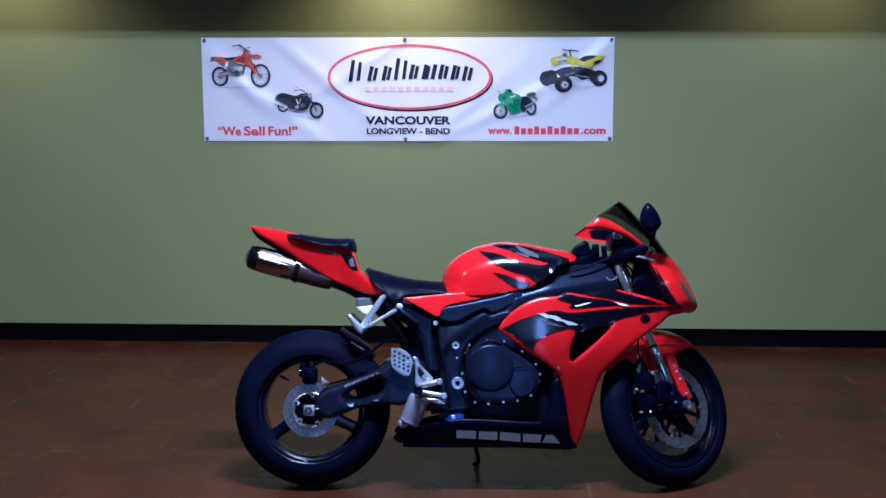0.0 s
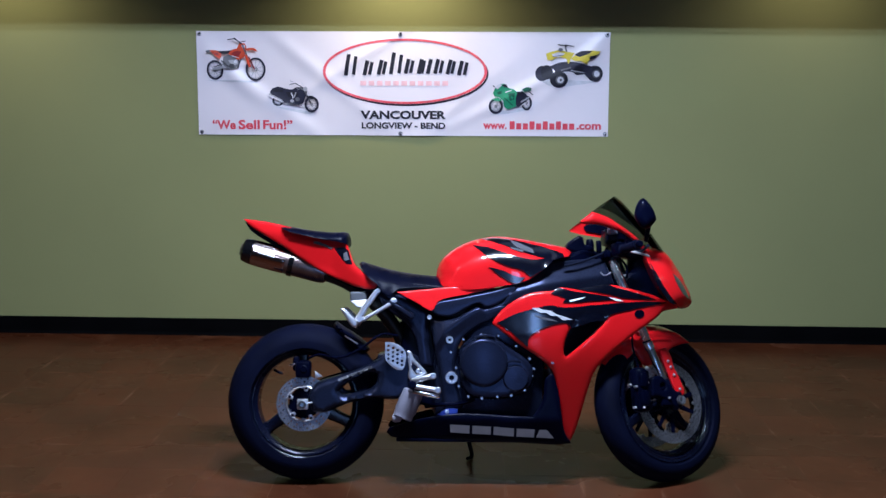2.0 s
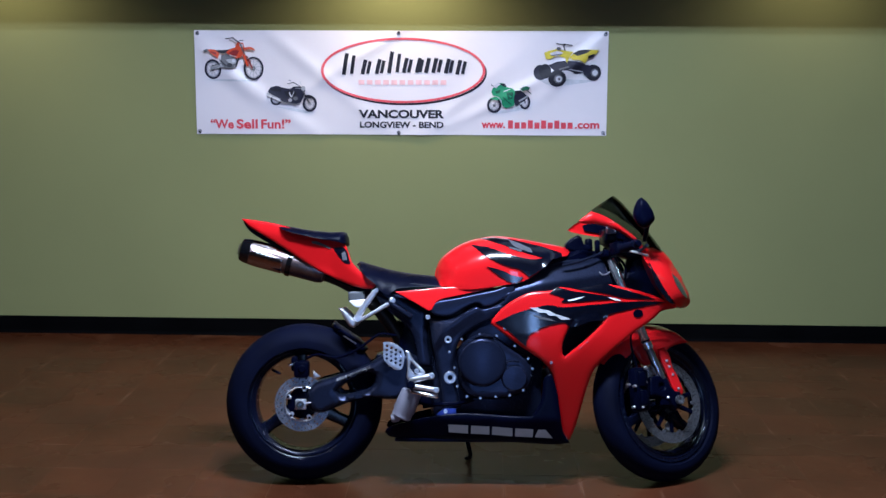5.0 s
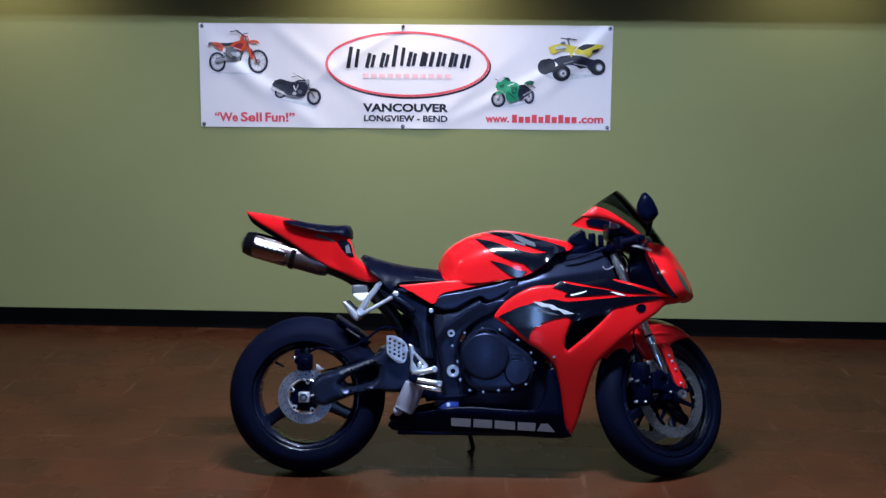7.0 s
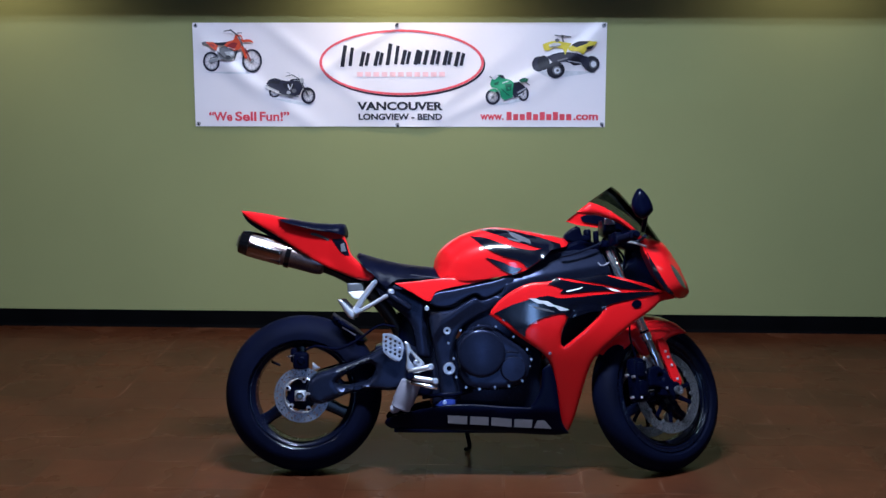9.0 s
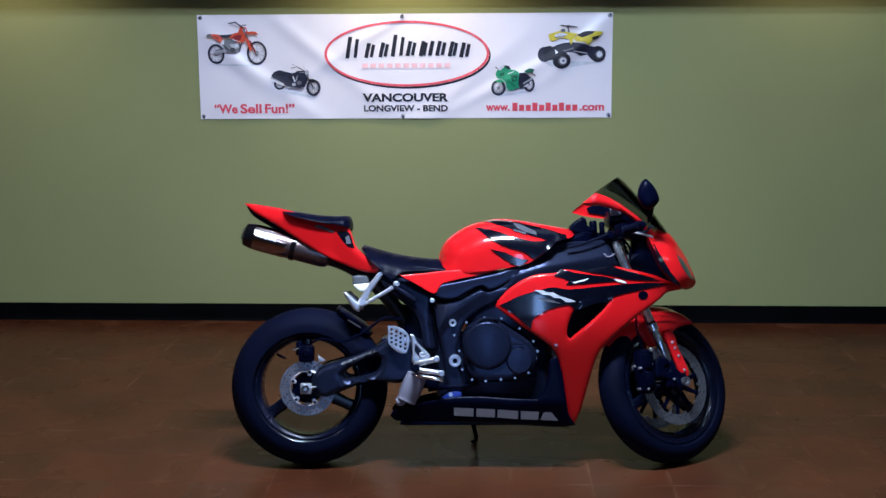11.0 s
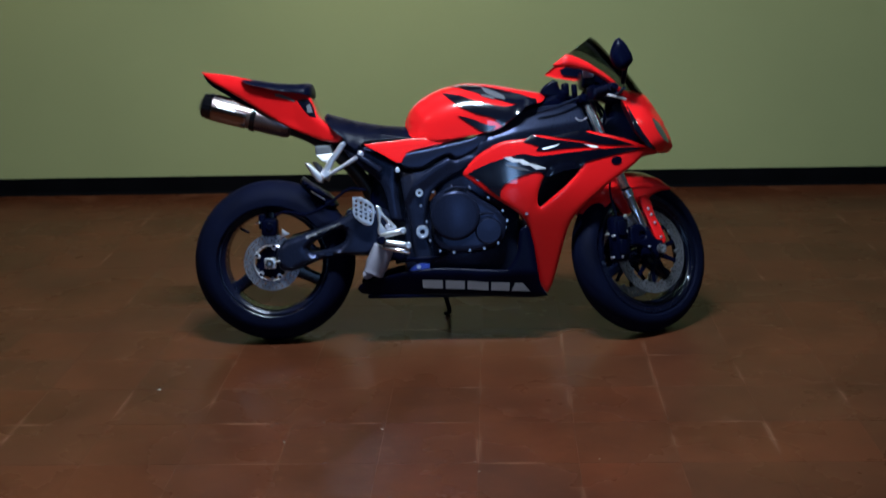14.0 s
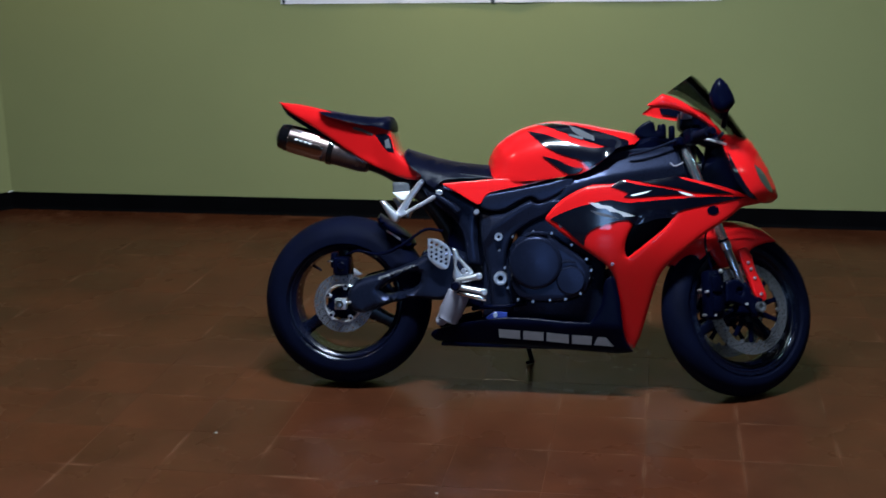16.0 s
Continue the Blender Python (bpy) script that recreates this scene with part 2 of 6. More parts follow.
def part(name, geo, mat, parent=None, label="", smooth=35):
    """One mesh object under a thing or a part. geo: vertices and faces in the thing's own space."""
    bm = bmesh.new()
    vs = [bm.verts.new(tuple(map(float, v))) for v in geo[0]]
    for f in geo[1]:
        try:
            bm.faces.new([vs[int(i)] for i in f])
        except ValueError:
            pass
    bmesh.ops.recalc_face_normals(bm, faces=bm.faces)
    me = bpy.data.meshes.new(name)
    bm.to_mesh(me)
    bm.free()
    for m in mat if isinstance(mat, (list, tuple)) else [mat]:
        me.materials.append(m)
    if smooth:
        me.polygons.foreach_set("use_smooth", [True] * len(me.polygons))
        me.set_sharp_from_angle(angle=radians(smooth))
    ob = new(name, me)
    ob.parent = parent
    return tagged(ob, label)


def merged(*geos):
    verts, faces = [], []
    for v, f in geos:
        k = len(verts)
        verts += [tuple(p) for p in v]
        faces += [tuple(i + k for i in q) for q in f]
    return verts, faces


def turned_by(geo, m):
    return [tuple(m @ Vector(v)) for v in geo[0]], geo[1]


def mirrored(geo):
    return [(x, -y, z) for x, y, z in geo[0]], [tuple(reversed(f)) for f in geo[1]]


def smooth_loop(points, step=0.012, closed=True, sharp=50):
    """A flowing line through the points; turns over sharp degrees stay corners."""
    p = [np.array(q, float) for q in points]
    n = len(p)
    out = []

    def ways(i):
        if not closed and i in (0, n - 1):
            return None
        a, b = p[i] - p[i - 1], p[(i + 1) % n] - p[i]
        a, b = a / (np.linalg.norm(a) + 1e-9), b / (np.linalg.norm(b) + 1e-9)
        if np.degrees(np.arccos(np.clip(a @ b, -1, 1))) > sharp:
            return None
        w = p[(i + 1) % n] - p[i - 1]
        return w / np.linalg.norm(w)

    for i in range(n if closed else n - 1):
        a, b = p[i], p[(i + 1) % n]
        d = np.linalg.norm(b - a)
        ta, tb = ways(i), ways((i + 1) % n)
        ta, tb = (b - a if ta is None else ta * d), (b - a if tb is None else tb * d)
        k = max(1, int(math.ceil(d / step)))
        for j in range(k):
            s = j / k
            out.append((2 * s**3 - 3 * s**2 + 1) * a + (s**3 - 2 * s**2 + s) * ta + (3 * s**2 - 2 * s**3) * b + (s**3 - s**2) * tb)
    if not closed:
        out.append(p[-1])
    return np.array(out)


def within(q, loop):
    x, z = q[:, 0][:, None], q[:, 1][:, None]
    a, b = loop, np.roll(loop, -1, 0)
    crosses = (a[:, 1] > z) != (b[:, 1] > z)
    with np.errstate(divide="ignore", invalid="ignore"):
        at = (b[:, 0] - a[:, 0]) * (z - a[:, 1]) / (b[:, 1] - a[:, 1]) + a[:, 0]
    return (np.sum(crosses & (x < at), axis=1) % 2) == 1


def far_from(q, line, closed=True):
    a = line if closed else line[:-1]
    b = np.roll(line, -1, 0) if closed else line[1:]
    ab = b - a
    t = np.clip(((q[:, None] - a) * ab).sum(-1) / ((ab * ab).sum(-1) + 1e-12), 0, 1)
    return np.sqrt((((a + t[..., None] * ab) - q[:, None]) ** 2).sum(-1)).min(1)


def sheet(loop, step, holes=(), rows=()):
    """Triangles that fill an outline in the x-z plane, with holes left open."""
    from mathutils import geometry
    lo, hi = loop.min(0), loop.max(0)
    gx, gz = np.meshgrid(np.arange(lo[0], hi[0], step), np.arange(lo[1], hi[1], step * 0.866))
    gx = gx + (np.arange(gx.shape[0]) % 2)[:, None] * step / 2
    q = np.stack([gx.ravel(), gz.ravel()], 1)
    loops = [loop, *holes]
    if len(q):
        q = q[within(q, loop)]
    for line in loops:
        if len(q):
            q = q[far_from(q, line) > step * (1.25 if rows else 0.45)]
    strips = []
    for line, sign in [(loop, 1)] + [(h, -1) for h in holes]:
        if not rows:
            break
        nxt, prv = np.roll(line, -1, 0), np.roll(line, 1, 0)
        way = nxt - prv
        way = way / (np.linalg.norm(way, axis=1)[:, None] + 1e-12)
        area = np.sum(line[:, 0] * nxt[:, 1] - nxt[:, 0] * line[:, 1])
        inward = np.stack([-way[:, 1], way[:, 0]], 1) * (1 if area > 0 else -1) * sign
        for r in rows:
            s = line + inward * step * r
            good = within(s, loop) & (far_from(s, loop) > step * r * 0.93)
            for h in holes:
                good &= ~within(s, h) & (far_from(s, h) > step * r * 0.93)
            s = s[good]
            if len(strips) and len(s):
                old = np.concatenate(strips)
                s = s[np.sqrt(((s[:, None] - old) ** 2).sum(-1)).min(1) > step * 0.16]
            strips.append(s)
    for h in holes:
        if len(q):
            q = q[~within(q, h)]
    verts, edges = [], []
    for line in loops:
        k = len(verts)
        verts += [Vector(v) for v in line.tolist()]
        edges += [(k + i, k + (i + 1) % len(line)) for i in range(len(line))]
    verts += [Vector(v) for v in q.tolist()]
    for s in strips:
        verts += [Vector(v) for v in s.tolist()]
    v, _, f, *_ = geometry.delaunay_2d_cdt(verts, edges, [], 0, 1e-6)
    v = np.array([tuple(p) for p in v])
    f = np.array([tuple(t) for t in f])
    mid = v[f].mean(1)
    keep = within(mid, loop)
    for h in holes:
        keep &= ~within(mid, h)
    return v, f[keep]


class Form:
    """A solid between a near and a far face over an outline. near(x, z, d): y of the near face, d metres in from the edge."""

    def __init__(self, points, near, far=None, holes=(), step=0.016, ridge=None, sharp=50, strips=True, relax=0):
        self.strips, self.relax, self.made, self.tree = strips, relax, None, None
        self.loop = smooth_loop(points, step, sharp=sharp)
        self.holes = [smooth_loop(h, step * 0.7) for h in holes]
        self.ridge = None if ridge is None else smooth_loop(ridge, step, closed=False)
        self.near, self.far, self.step = near, far, step

    def depth(self, q):
        if self.ridge is not None:
            return far_from(q, self.ridge, False)
        return np.min([far_from(q, line) for line in (self.loop, *self.holes)], axis=0)

    def y(self, q):
        """The near face at places in the outline's plane."""
        from mathutils import bvhtree
        if self.tree is None:
            verts, faces = self.geo()
            self.tree = bvhtree.BVHTree.FromPolygons([tuple(map(float, v)) for v in verts], [tuple(map(int, f)) for f in faces])
        out = self.near(q[:, 0], q[:, 1], self.depth(q))
        for i, (x, z) in enumerate(q):
            hit = self.tree.ray_cast(Vector((x, -2, z)), Vector((0, 1, 0)))[0]
            if hit is not None and abs(hit.y - out[i]) < 0.06:
                out[i] = hit.y
        return out

    def geo(self):
        if self.made is None:
            self.made = self.build()
        return self.made

    def build(self):
        v, f = sheet(self.loop, self.step, self.holes, (0.12, 0.4, 0.85) if self.strips else ())
        d = self.depth(v)
        a, b = self.near(v[:, 0], v[:, 1], d), self.far(v[:, 0], v[:, 1], d)
        n = len(v)
        if self.relax:
            i, j = np.concatenate([f[:, [0, 1]], f[:, [1, 2]], f[:, [2, 0]]]).T
            rate = np.clip(d / (self.step * 0.9), 0, 1) * 0.6
            for _ in range(self.relax):
                for y in (a, b):
                    total, count = np.zeros(n), np.zeros(n)
                    np.add.at(total, i, y[j])
                    np.add.at(count, i, 1)
                    np.add.at(total, j, y[i])
                    np.add.at(count, j, 1)
                    y += rate * (total / np.maximum(count, 1) - y)
        verts = [(x, y, z) for (x, z), y in zip(v, a)] + [(x, y, z) for (x, z), y in zip(v, b)]
        faces = [tuple(t) for t in f] + [tuple(i + n for i in t[::-1]) for t in f]
        count = {}
        for t in f:
            for i, j in ((t[0], t[1]), (t[1], t[2]), (t[2], t[0])):
                count[(i, j)] = 1
        for i, j in count:
            if (j, i) not in count:
                faces.append((j, i, i + n, j + n))
        return verts, faces

    def decal(self, points, lift=0.0012, step=0.014, holes=(), sharp=50):
        """A thin layer that follows the near face."""
        v, f = sheet(smooth_loop(points, step, sharp=sharp), step, [smooth_loop(h, step) for h in holes])
        y = self.y(v) - lift
        n = len(v)
        verts = [(x, yy, z) for (x, z), yy in zip(v, y)] + [(x, yy + lift * 0.8, z) for (x, z), yy in zip(v, y)]
        faces = [tuple(t) for t in f] + [tuple(i + n for i in t[::-1]) for t in f]
        count = {(t[i], t[(i + 1) % 3]) for t in f for i in range(3)}
        faces += [(j, i, i + n, j + n) for i, j in count if (j, i) not in count]
        return verts, faces


def bulge(d, edge):
    return np.sqrt(np.clip(1 - (1 - np.clip(d / edge, 0, 1)) ** 2, 0, 1))


def pillow(points, half, edge, base=0.004, **more):
    """A rounded body, the same on both sides; half: its half width, a number or a function of x and z."""
    w = half if callable(half) else (lambda x, z: half + 0 * x)
    return Form(points, lambda x, z, d: -(base + (w(x, z) - base) * bulge(d, edge)), lambda x, z, d: base + (w(x, z) - base) * bulge(d, edge), **more)


def slab(points, y0, y1, soft=0.004, **more):
    """A plate from y0 (near) to y1, with softened edges."""
    return Form(points, lambda x, z, d: y0 + soft * (1 - bulge(d, soft * 1.5)) + 0 * x, lambda x, z, d: y1 - soft * (1 - bulge(d, soft * 1.5)) + 0 * x, **more)


def skin(points, half, thick=0.005, edge=0.02, soft=0.012, **more):
    """One curved panel of a fairing on the near side."""
    return Form(points, lambda x, z, d: -(half(x, z) - soft * (1 - bulge(d, edge))), lambda x, z, d: -(half(x, z) - soft * (1 - bulge(d, edge)) - thick), **more)


def lathe(profile, n=64, centre=(0, 0), closed=True):
    """A profile of (radius, y) turned about the y axis through centre (x, z)."""
    verts, faces, k = [], [], len(profile)
    for i in range(n):
        a = 2 * math.pi * i / n
        verts += [(centre[0] + r * math.cos(a), y, centre[1] + r * math.sin(a)) for r, y in profile]
    for i in range(n):
        j = (i + 1) % n
        for a in range(k if closed else k - 1):
            b = (a + 1) % k
            faces.append((i * k + a, i * k + b, j * k + b, j * k + a))
    return verts, faces


def turned(profile, p, q, n=28, squash=1.0):
    """A profile of (share of the way, radius) turned about the line from p to q, with closed ends."""
    p, q = Vector(p), Vector(q)
    turn = (q - p).to_track_quat("Z", "Y").to_matrix()
    size = (q - p).length
    verts, faces, k = [], [], len(profile)
    for s, r in profile:
        for i in range(n):
            a = 2 * math.pi * i / n
            verts.append(tuple(p + turn @ Vector((r * math.cos(a), r * squash * math.sin(a), s * size))))
    for a in range(k - 1):
        for i in range(n):
            j = (i + 1) % n
            faces.append((a * n + i, a * n + j, (a + 1) * n + j, (a + 1) * n + i))
    faces += [tuple(range(n))[::-1], tuple(range((k - 1) * n, k * n))]
    return verts, faces


def rod(p, q, r, r2=None, n=14, soft=0.15):
    """A bar with rounded ends."""
    r2 = r if r2 is None else r2
    size = max((Vector(q) - Vector(p)).length, 1e-4)
    s = min(0.3, soft * max(r, r2) / size * 3)
    return turned([(0, r * 0.7), (s, r), (1 - s, r2), (1, r2 * 0.7)], p, q, n)


def hose(points, r, n=8):
    """A cable or pipe through the points."""
    line = smooth_loop(points, 0.02, closed=False, sharp=170)
    verts, faces = [], []
    up = Vector((0.13, 1, 0.21)).normalized()
    for i, c in enumerate(line):
        way = Vector(line[min(i + 1, len(line) - 1)] - line[max(i - 1, 0)]).normalized()
        a = way.cross(up).normalized()
        b = way.cross(a)
        verts += [tuple(Vector(c) + r * (math.cos(t) * a + math.sin(t) * b)) for t in (2 * math.pi * k / n for k in range(n))]
    for i in range(len(line) - 1):
        for k in range(n):
            faces.append((i * n + k, i * n + (k + 1) % n, (i + 1) * n + (k + 1) % n, (i + 1) * n + k))
    faces += [tuple(range(n))[::-1], tuple(range(len(verts) - n, len(verts)))]
    return verts, faces


def block(lo, hi, soft=0.004):
    """A box with softened edges."""
    bm = bmesh.new()
    bmesh.ops.create_cube(bm, size=1)
    for v in bm.verts:
        v.co = Vector([a + (b - a) * (c + 0.5) for a, b, c in zip(lo, hi, v.co)])
    if soft:
        bmesh.ops.bevel(bm, geom=bm.edges[:], offset=soft, segments=2, affect="EDGES", profile=0.5)
    bm.verts.ensure_lookup_table()
    geo = [tuple(v.co) for v in bm.verts], [tuple(v.index for v in f.verts) for f in bm.faces]
    bm.free()
    return geo


def ring(cx, cz, r, n=24):
    return [(cx + r * math.cos(2 * math.pi * i / n), cz + r * math.sin(2 * math.pi * i / n)) for i in range(n)]


def bolt(x, z, y, r, parent, mat="alloy", label=""):
    """A socket-head screw that faces the near side, with its sunk socket."""
    geo = lathe([(r, y + 0.012), (r, y + 0.001), (r * 0.85, y), (r * 0.5, y), (r * 0.45, y + 0.003), (0.0003, y + 0.003)], 16, (x, z), closed=False)
    return part("bolt", geo, M[mat], parent, label)


# ---------------------------------------------------------------- the room


def structure(name, geo, mat, label=""):
    return tagged(part(name, geo, M[mat], smooth=30), label, kind="structure")


X0, X1, Y0 = -5.0, 5.6, -7.5
XC, YC = -3.341, WALL_Y - (-3.341 - X0)   # the wall turns off at 45 degrees here
structure("wall_north", block((XC, WALL_Y, 0), (X1, WALL_Y + 0.15, CEIL), 0), "wall", "olive green painted wall behind the motorcycle")
quad = [(XC, WALL_Y), (X0, YC), (X0, WALL_Y + 0.15), (XC, WALL_Y + 0.15)]
structure("wall_corner", ([(x, y, z) for z in (0, CEIL) for x, y in quad], [(0, 1, 2, 3), (7, 6, 5, 4), (0, 4, 5, 1), (1, 5, 6, 2), (2, 6, 7, 3), (3, 7, 4, 0)]), "wall", "olive green wall turning off at an angle")
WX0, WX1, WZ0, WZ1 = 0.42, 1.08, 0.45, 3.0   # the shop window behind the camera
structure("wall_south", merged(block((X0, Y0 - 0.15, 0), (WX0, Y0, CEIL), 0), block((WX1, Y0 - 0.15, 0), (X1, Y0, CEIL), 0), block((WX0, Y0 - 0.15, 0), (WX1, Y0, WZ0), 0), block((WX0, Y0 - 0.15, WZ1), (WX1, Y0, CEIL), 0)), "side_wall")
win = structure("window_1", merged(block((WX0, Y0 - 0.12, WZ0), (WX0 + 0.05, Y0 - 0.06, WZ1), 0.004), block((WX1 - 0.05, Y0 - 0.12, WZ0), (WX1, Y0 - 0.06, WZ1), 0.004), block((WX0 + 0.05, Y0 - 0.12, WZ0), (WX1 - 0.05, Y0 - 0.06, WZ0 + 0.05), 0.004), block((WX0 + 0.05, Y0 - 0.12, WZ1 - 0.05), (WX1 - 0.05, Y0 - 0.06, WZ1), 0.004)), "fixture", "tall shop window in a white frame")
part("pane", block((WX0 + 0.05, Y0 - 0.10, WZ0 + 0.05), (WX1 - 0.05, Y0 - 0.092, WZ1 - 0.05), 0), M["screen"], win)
structure("wall_west", block((X0 - 0.15, Y0 - 0.15, 0), (X0, WALL_Y + 0.15, CEIL), 0), "side_wall")
structure("wall_east", block((X1, Y0 - 0.15, 0), (X1 + 0.15, WALL_Y + 0.15, CEIL), 0), "side_wall")
structure("ceiling", block((X0 - 0.15, Y0 - 0.15, CEIL), (X1 + 0.15, WALL_Y + 0.15, CEIL + 0.12), 0), "ceiling")
# unseen beam, added to keep the tube light off the wall's upper band
structure("ceiling_beam", block((X0, WALL_Y - 1.38, BEAM_Z), (X1, WALL_Y - 1.18, CEIL - 0.002), 0.003), "ceiling", "plain dropped beam under the ceiling")


def cove(x0, x1, y):
    """A vinyl cove base: rounded top edge, flat face and a small toe onto the floor."""
    prof = [(0.0, 0.0), (-0.016, 0.0), (-0.013, 0.004), (-0.006, 0.013), (-0.004, 0.022), (-0.004, 0.094), (-0.002, 0.100), (0.0, 0.101)]
    verts = [(x, y + dy, z) for x in (x0, x1) for dy, z in prof]
    k = len(prof)
    faces = [(i, (i + 1) % k, k + (i + 1) % k, k + i) for i in range(k)] + [tuple(range(k))[::-1], tuple(range(k, 2 * k))]
    return verts, faces


structure("baseboard", cove(XC, X1, WALL_Y - 0.001), "base", "black vinyl cove base along the wall")
structure("baseboard", cove(-2.32, 0.0, 0.0), "base", "black vinyl cove base along the angled wall").matrix_world = pose(XC, WALL_Y - 0.001, 0, 0, 0, 45)
part("chipped_corner", rod((XC - 0.012, WALL_Y - 0.020, 0.102), (XC + 0.010, WALL_Y - 0.006, 0.107), 0.005, 0.003), M["white_print"], bpy.data.objects["wall_corner"], "white plaster showing at a chipped corner")

for x, y, *_ in TUBES:
    fix = tagged(new("ceiling_light"), "white enamel twin-tube ceiling light", "ceiling light", "ceiling lights")
    fix.matrix_world = pose(x, y, CEIL)
    part("housing", block((-0.64, -0.13, -0.05), (0.64, 0.13, 0.0), 0.006), M["fixture"], fix)
    for dy in (-0.06, 0.06):
        part("lamp_holder", block((-0.63, dy - 0.02, -0.09), (-0.61, dy + 0.02, -0.045), 0.003), M["fixture"], fix)
        part("lamp_holder", block((0.61, dy - 0.02, -0.09), (0.63, dy + 0.02, -0.045), 0.003), M["fixture"], fix)
for x, _ in SPOTS:
    fix = tagged(new("wall_washer_light"), "small white spotlight hung close to the wall", "spotlight", "wall washers")
    fix.matrix_world = pose(x, WALL_Y - 0.38, 2.72)
    part("canopy", lathe([(0.0005, 0), (0.06, 0), (0.06, -0.02), (0.0005, -0.02)], 24, closed=False), M["fixture"], fix).matrix_local = pose(0, 0, 0, 90)
    part("drop_rod", rod((0, 0, -0.02), (0, 0, CEIL - 2.72), 0.008), M["fixture"], fix)
    part("shade", turned([(0, 0.045), (0.4, 0.05), (1, 0.055), (0.98, 0.05), (0.45, 0.045)], (0, 0, -0.02), (0, 0, -0.17)), M["fixture"], fix)

# ---------------------------------------------------------------- the motorcycle
LEAN, STEER, RAKE = 10.87, 32.5, 23.75
RW, FW, RR, RF = 0.004, 1.397, 0.305, 0.302   # axles along the machine, and the tyres' radii
bike = tagged(new("motorcycle"), "glossy red and black sport motorcycle leaning on its side stand", "motorcycle")
bike.matrix_world = pose(-0.6985, -0.0442, 0.003, -LEAN, 0.44, 2.77)
axis = Vector((-math.sin(radians(RAKE)), 0, math.cos(radians(RAKE))))
foot = Vector((FW + 0.1, 0, 0))
TURN = Matrix.Translation(foot) @ Matrix.Rotation(radians(STEER), 4, axis) @ Matrix.Translation(-foot)


def steered(name, geo, mat, parent=None, label="", smooth=35):
    """A part of the front end, turned with the steering."""
    return part(name, turned_by(geo, TURN), mat, parent or bike, label, smooth)


LOW = Matrix.Translation((0.004, 0, 0.0023)) @ TURN   # the wheel settles onto the floor


def lowered(name, geo, mat, parent=None, label="", smooth=35):
    """A part of the front wheel, turned with the steering and standing on the floor."""
    return part(name, turned_by(geo, LOW), mat, parent or bike, label, smooth)


def both(name, geo, mat, label="", put=None):
    (put or part)(name, geo, M[mat], bike, label)
    return (put or part)(name, mirrored(geo), M[mat], bike, label)


def tyre(cx, cz, R, w, rim):
    """Round sport tyre: crowned tread, bulged sidewall with a bead step."""
    prof = []
    h = w / 2
    for i in range(-12, 13):
        b = i / 12 * 1.42
        prof.append((R - h * 0.86 + h * 0.86 * math.cos(b), h * math.sin(b) / math.sin(1.42)))
    side = [(R - h * 0.98, h * 0.985), (rim + 0.026, h * 0.90), (rim + 0.018, h * 0.87), (rim + 0.014, h * 0.80), (rim, h * 0.76)]
    prof = [(r, -y) for r, y in side[::-1]] + prof + side
    return lathe(prof, 96, (cx, cz), closed=False)


def tread(cx, cz, R, w, count):
    """Slanted rain grooves, as thin dark strips set into the crown on both sides."""
    geos = []
    h = w / 2
    for i in range(count):
        for side in (-1, 1):
            a0 = 2 * math.pi * (i + 0.5 * (side > 0)) / count
            verts = []
            for j in range(5):
                s = j / 4
                b = side * (0.25 + 0.85 * s)
                r = R - h * 0.86 + h * 0.86 * math.cos(b) + 0.0006
                y = h * math.sin(b) / math.sin(1.42)
                for da in (-0.012, 0.012):
                    a = a0 + 0.32 * s + da * (1 - 0.6 * s)
                    verts.append((cx + r * math.cos(a), y, cz + r * math.sin(a)))
            geos.append((verts, [(2 * j, 2 * j + 1, 2 * j + 3, 2 * j + 2) for j in range(4)]))
    return merged(*geos)


def rim(cx, cz, r, w):
    h = w / 2
    prof = [(r + 0.004, -h), (r + 0.006, -h + 0.006), (r - 0.012, -h + 0.012), (r - 0.03, -h + 0.03), (r - 0.034, 0), (r - 0.03, h - 0.03), (r - 0.012, h - 0.012), (r + 0.006, h - 0.006), (r + 0.004, h),
            (r - 0.006, h - 0.001), (r - 0.022, h - 0.016), (r - 0.042, h - 0.03), (r - 0.046, 0), (r - 0.042, -h + 0.03), (r - 0.022, -h + 0.016), (r - 0.006, -h + 0.001)]
    return lathe(prof, 96, (cx, cz))


def rim_lip(cx, cz, r, y, size=0.0055):
    """A rounded bead round the rim's mouth."""
    return lathe([(r + size * math.cos(a), y + size * math.sin(a)) for a in (2 * math.pi * k / 14 for k in range(14))], 120, (cx, cz))


def spoke(cx, cz, a, r0, r1, w0, w1, t0, t1):
    """A tapered, crowned spoke from the hub to the rim at the angle a."""
    verts, faces, n, k = [], [], 12, 9
    u, v = (math.cos(a), math.sin(a)), (-math.sin(a), math.cos(a))
    for j in range(k):
        s = j / (k - 1)
        r, w, t = r0 + (r1 - r0) * s, (w0 + (w1 - w0) * s) * (1 + 0.9 * max(0, s - 0.8) * 5 * 0.35), t0 + (t1 - t0) * s
        for i in range(n):
            b = 2 * math.pi * i / n
            c, d = math.copysign(abs(math.cos(b)) ** 0.6, math.cos(b)), math.copysign(abs(math.sin(b)) ** 0.6, math.sin(b))
            verts.append((cx + u[0] * r + v[0] * w / 2 * c, t / 2 * d, cz + u[1] * r + v[1] * w / 2 * c))
    for j in range(k - 1):
        for i in range(n):
            faces.append((j * n + i, j * n + (i + 1) % n, (j + 1) * n + (i + 1) % n, (j + 1) * n + i))
    return verts, faces


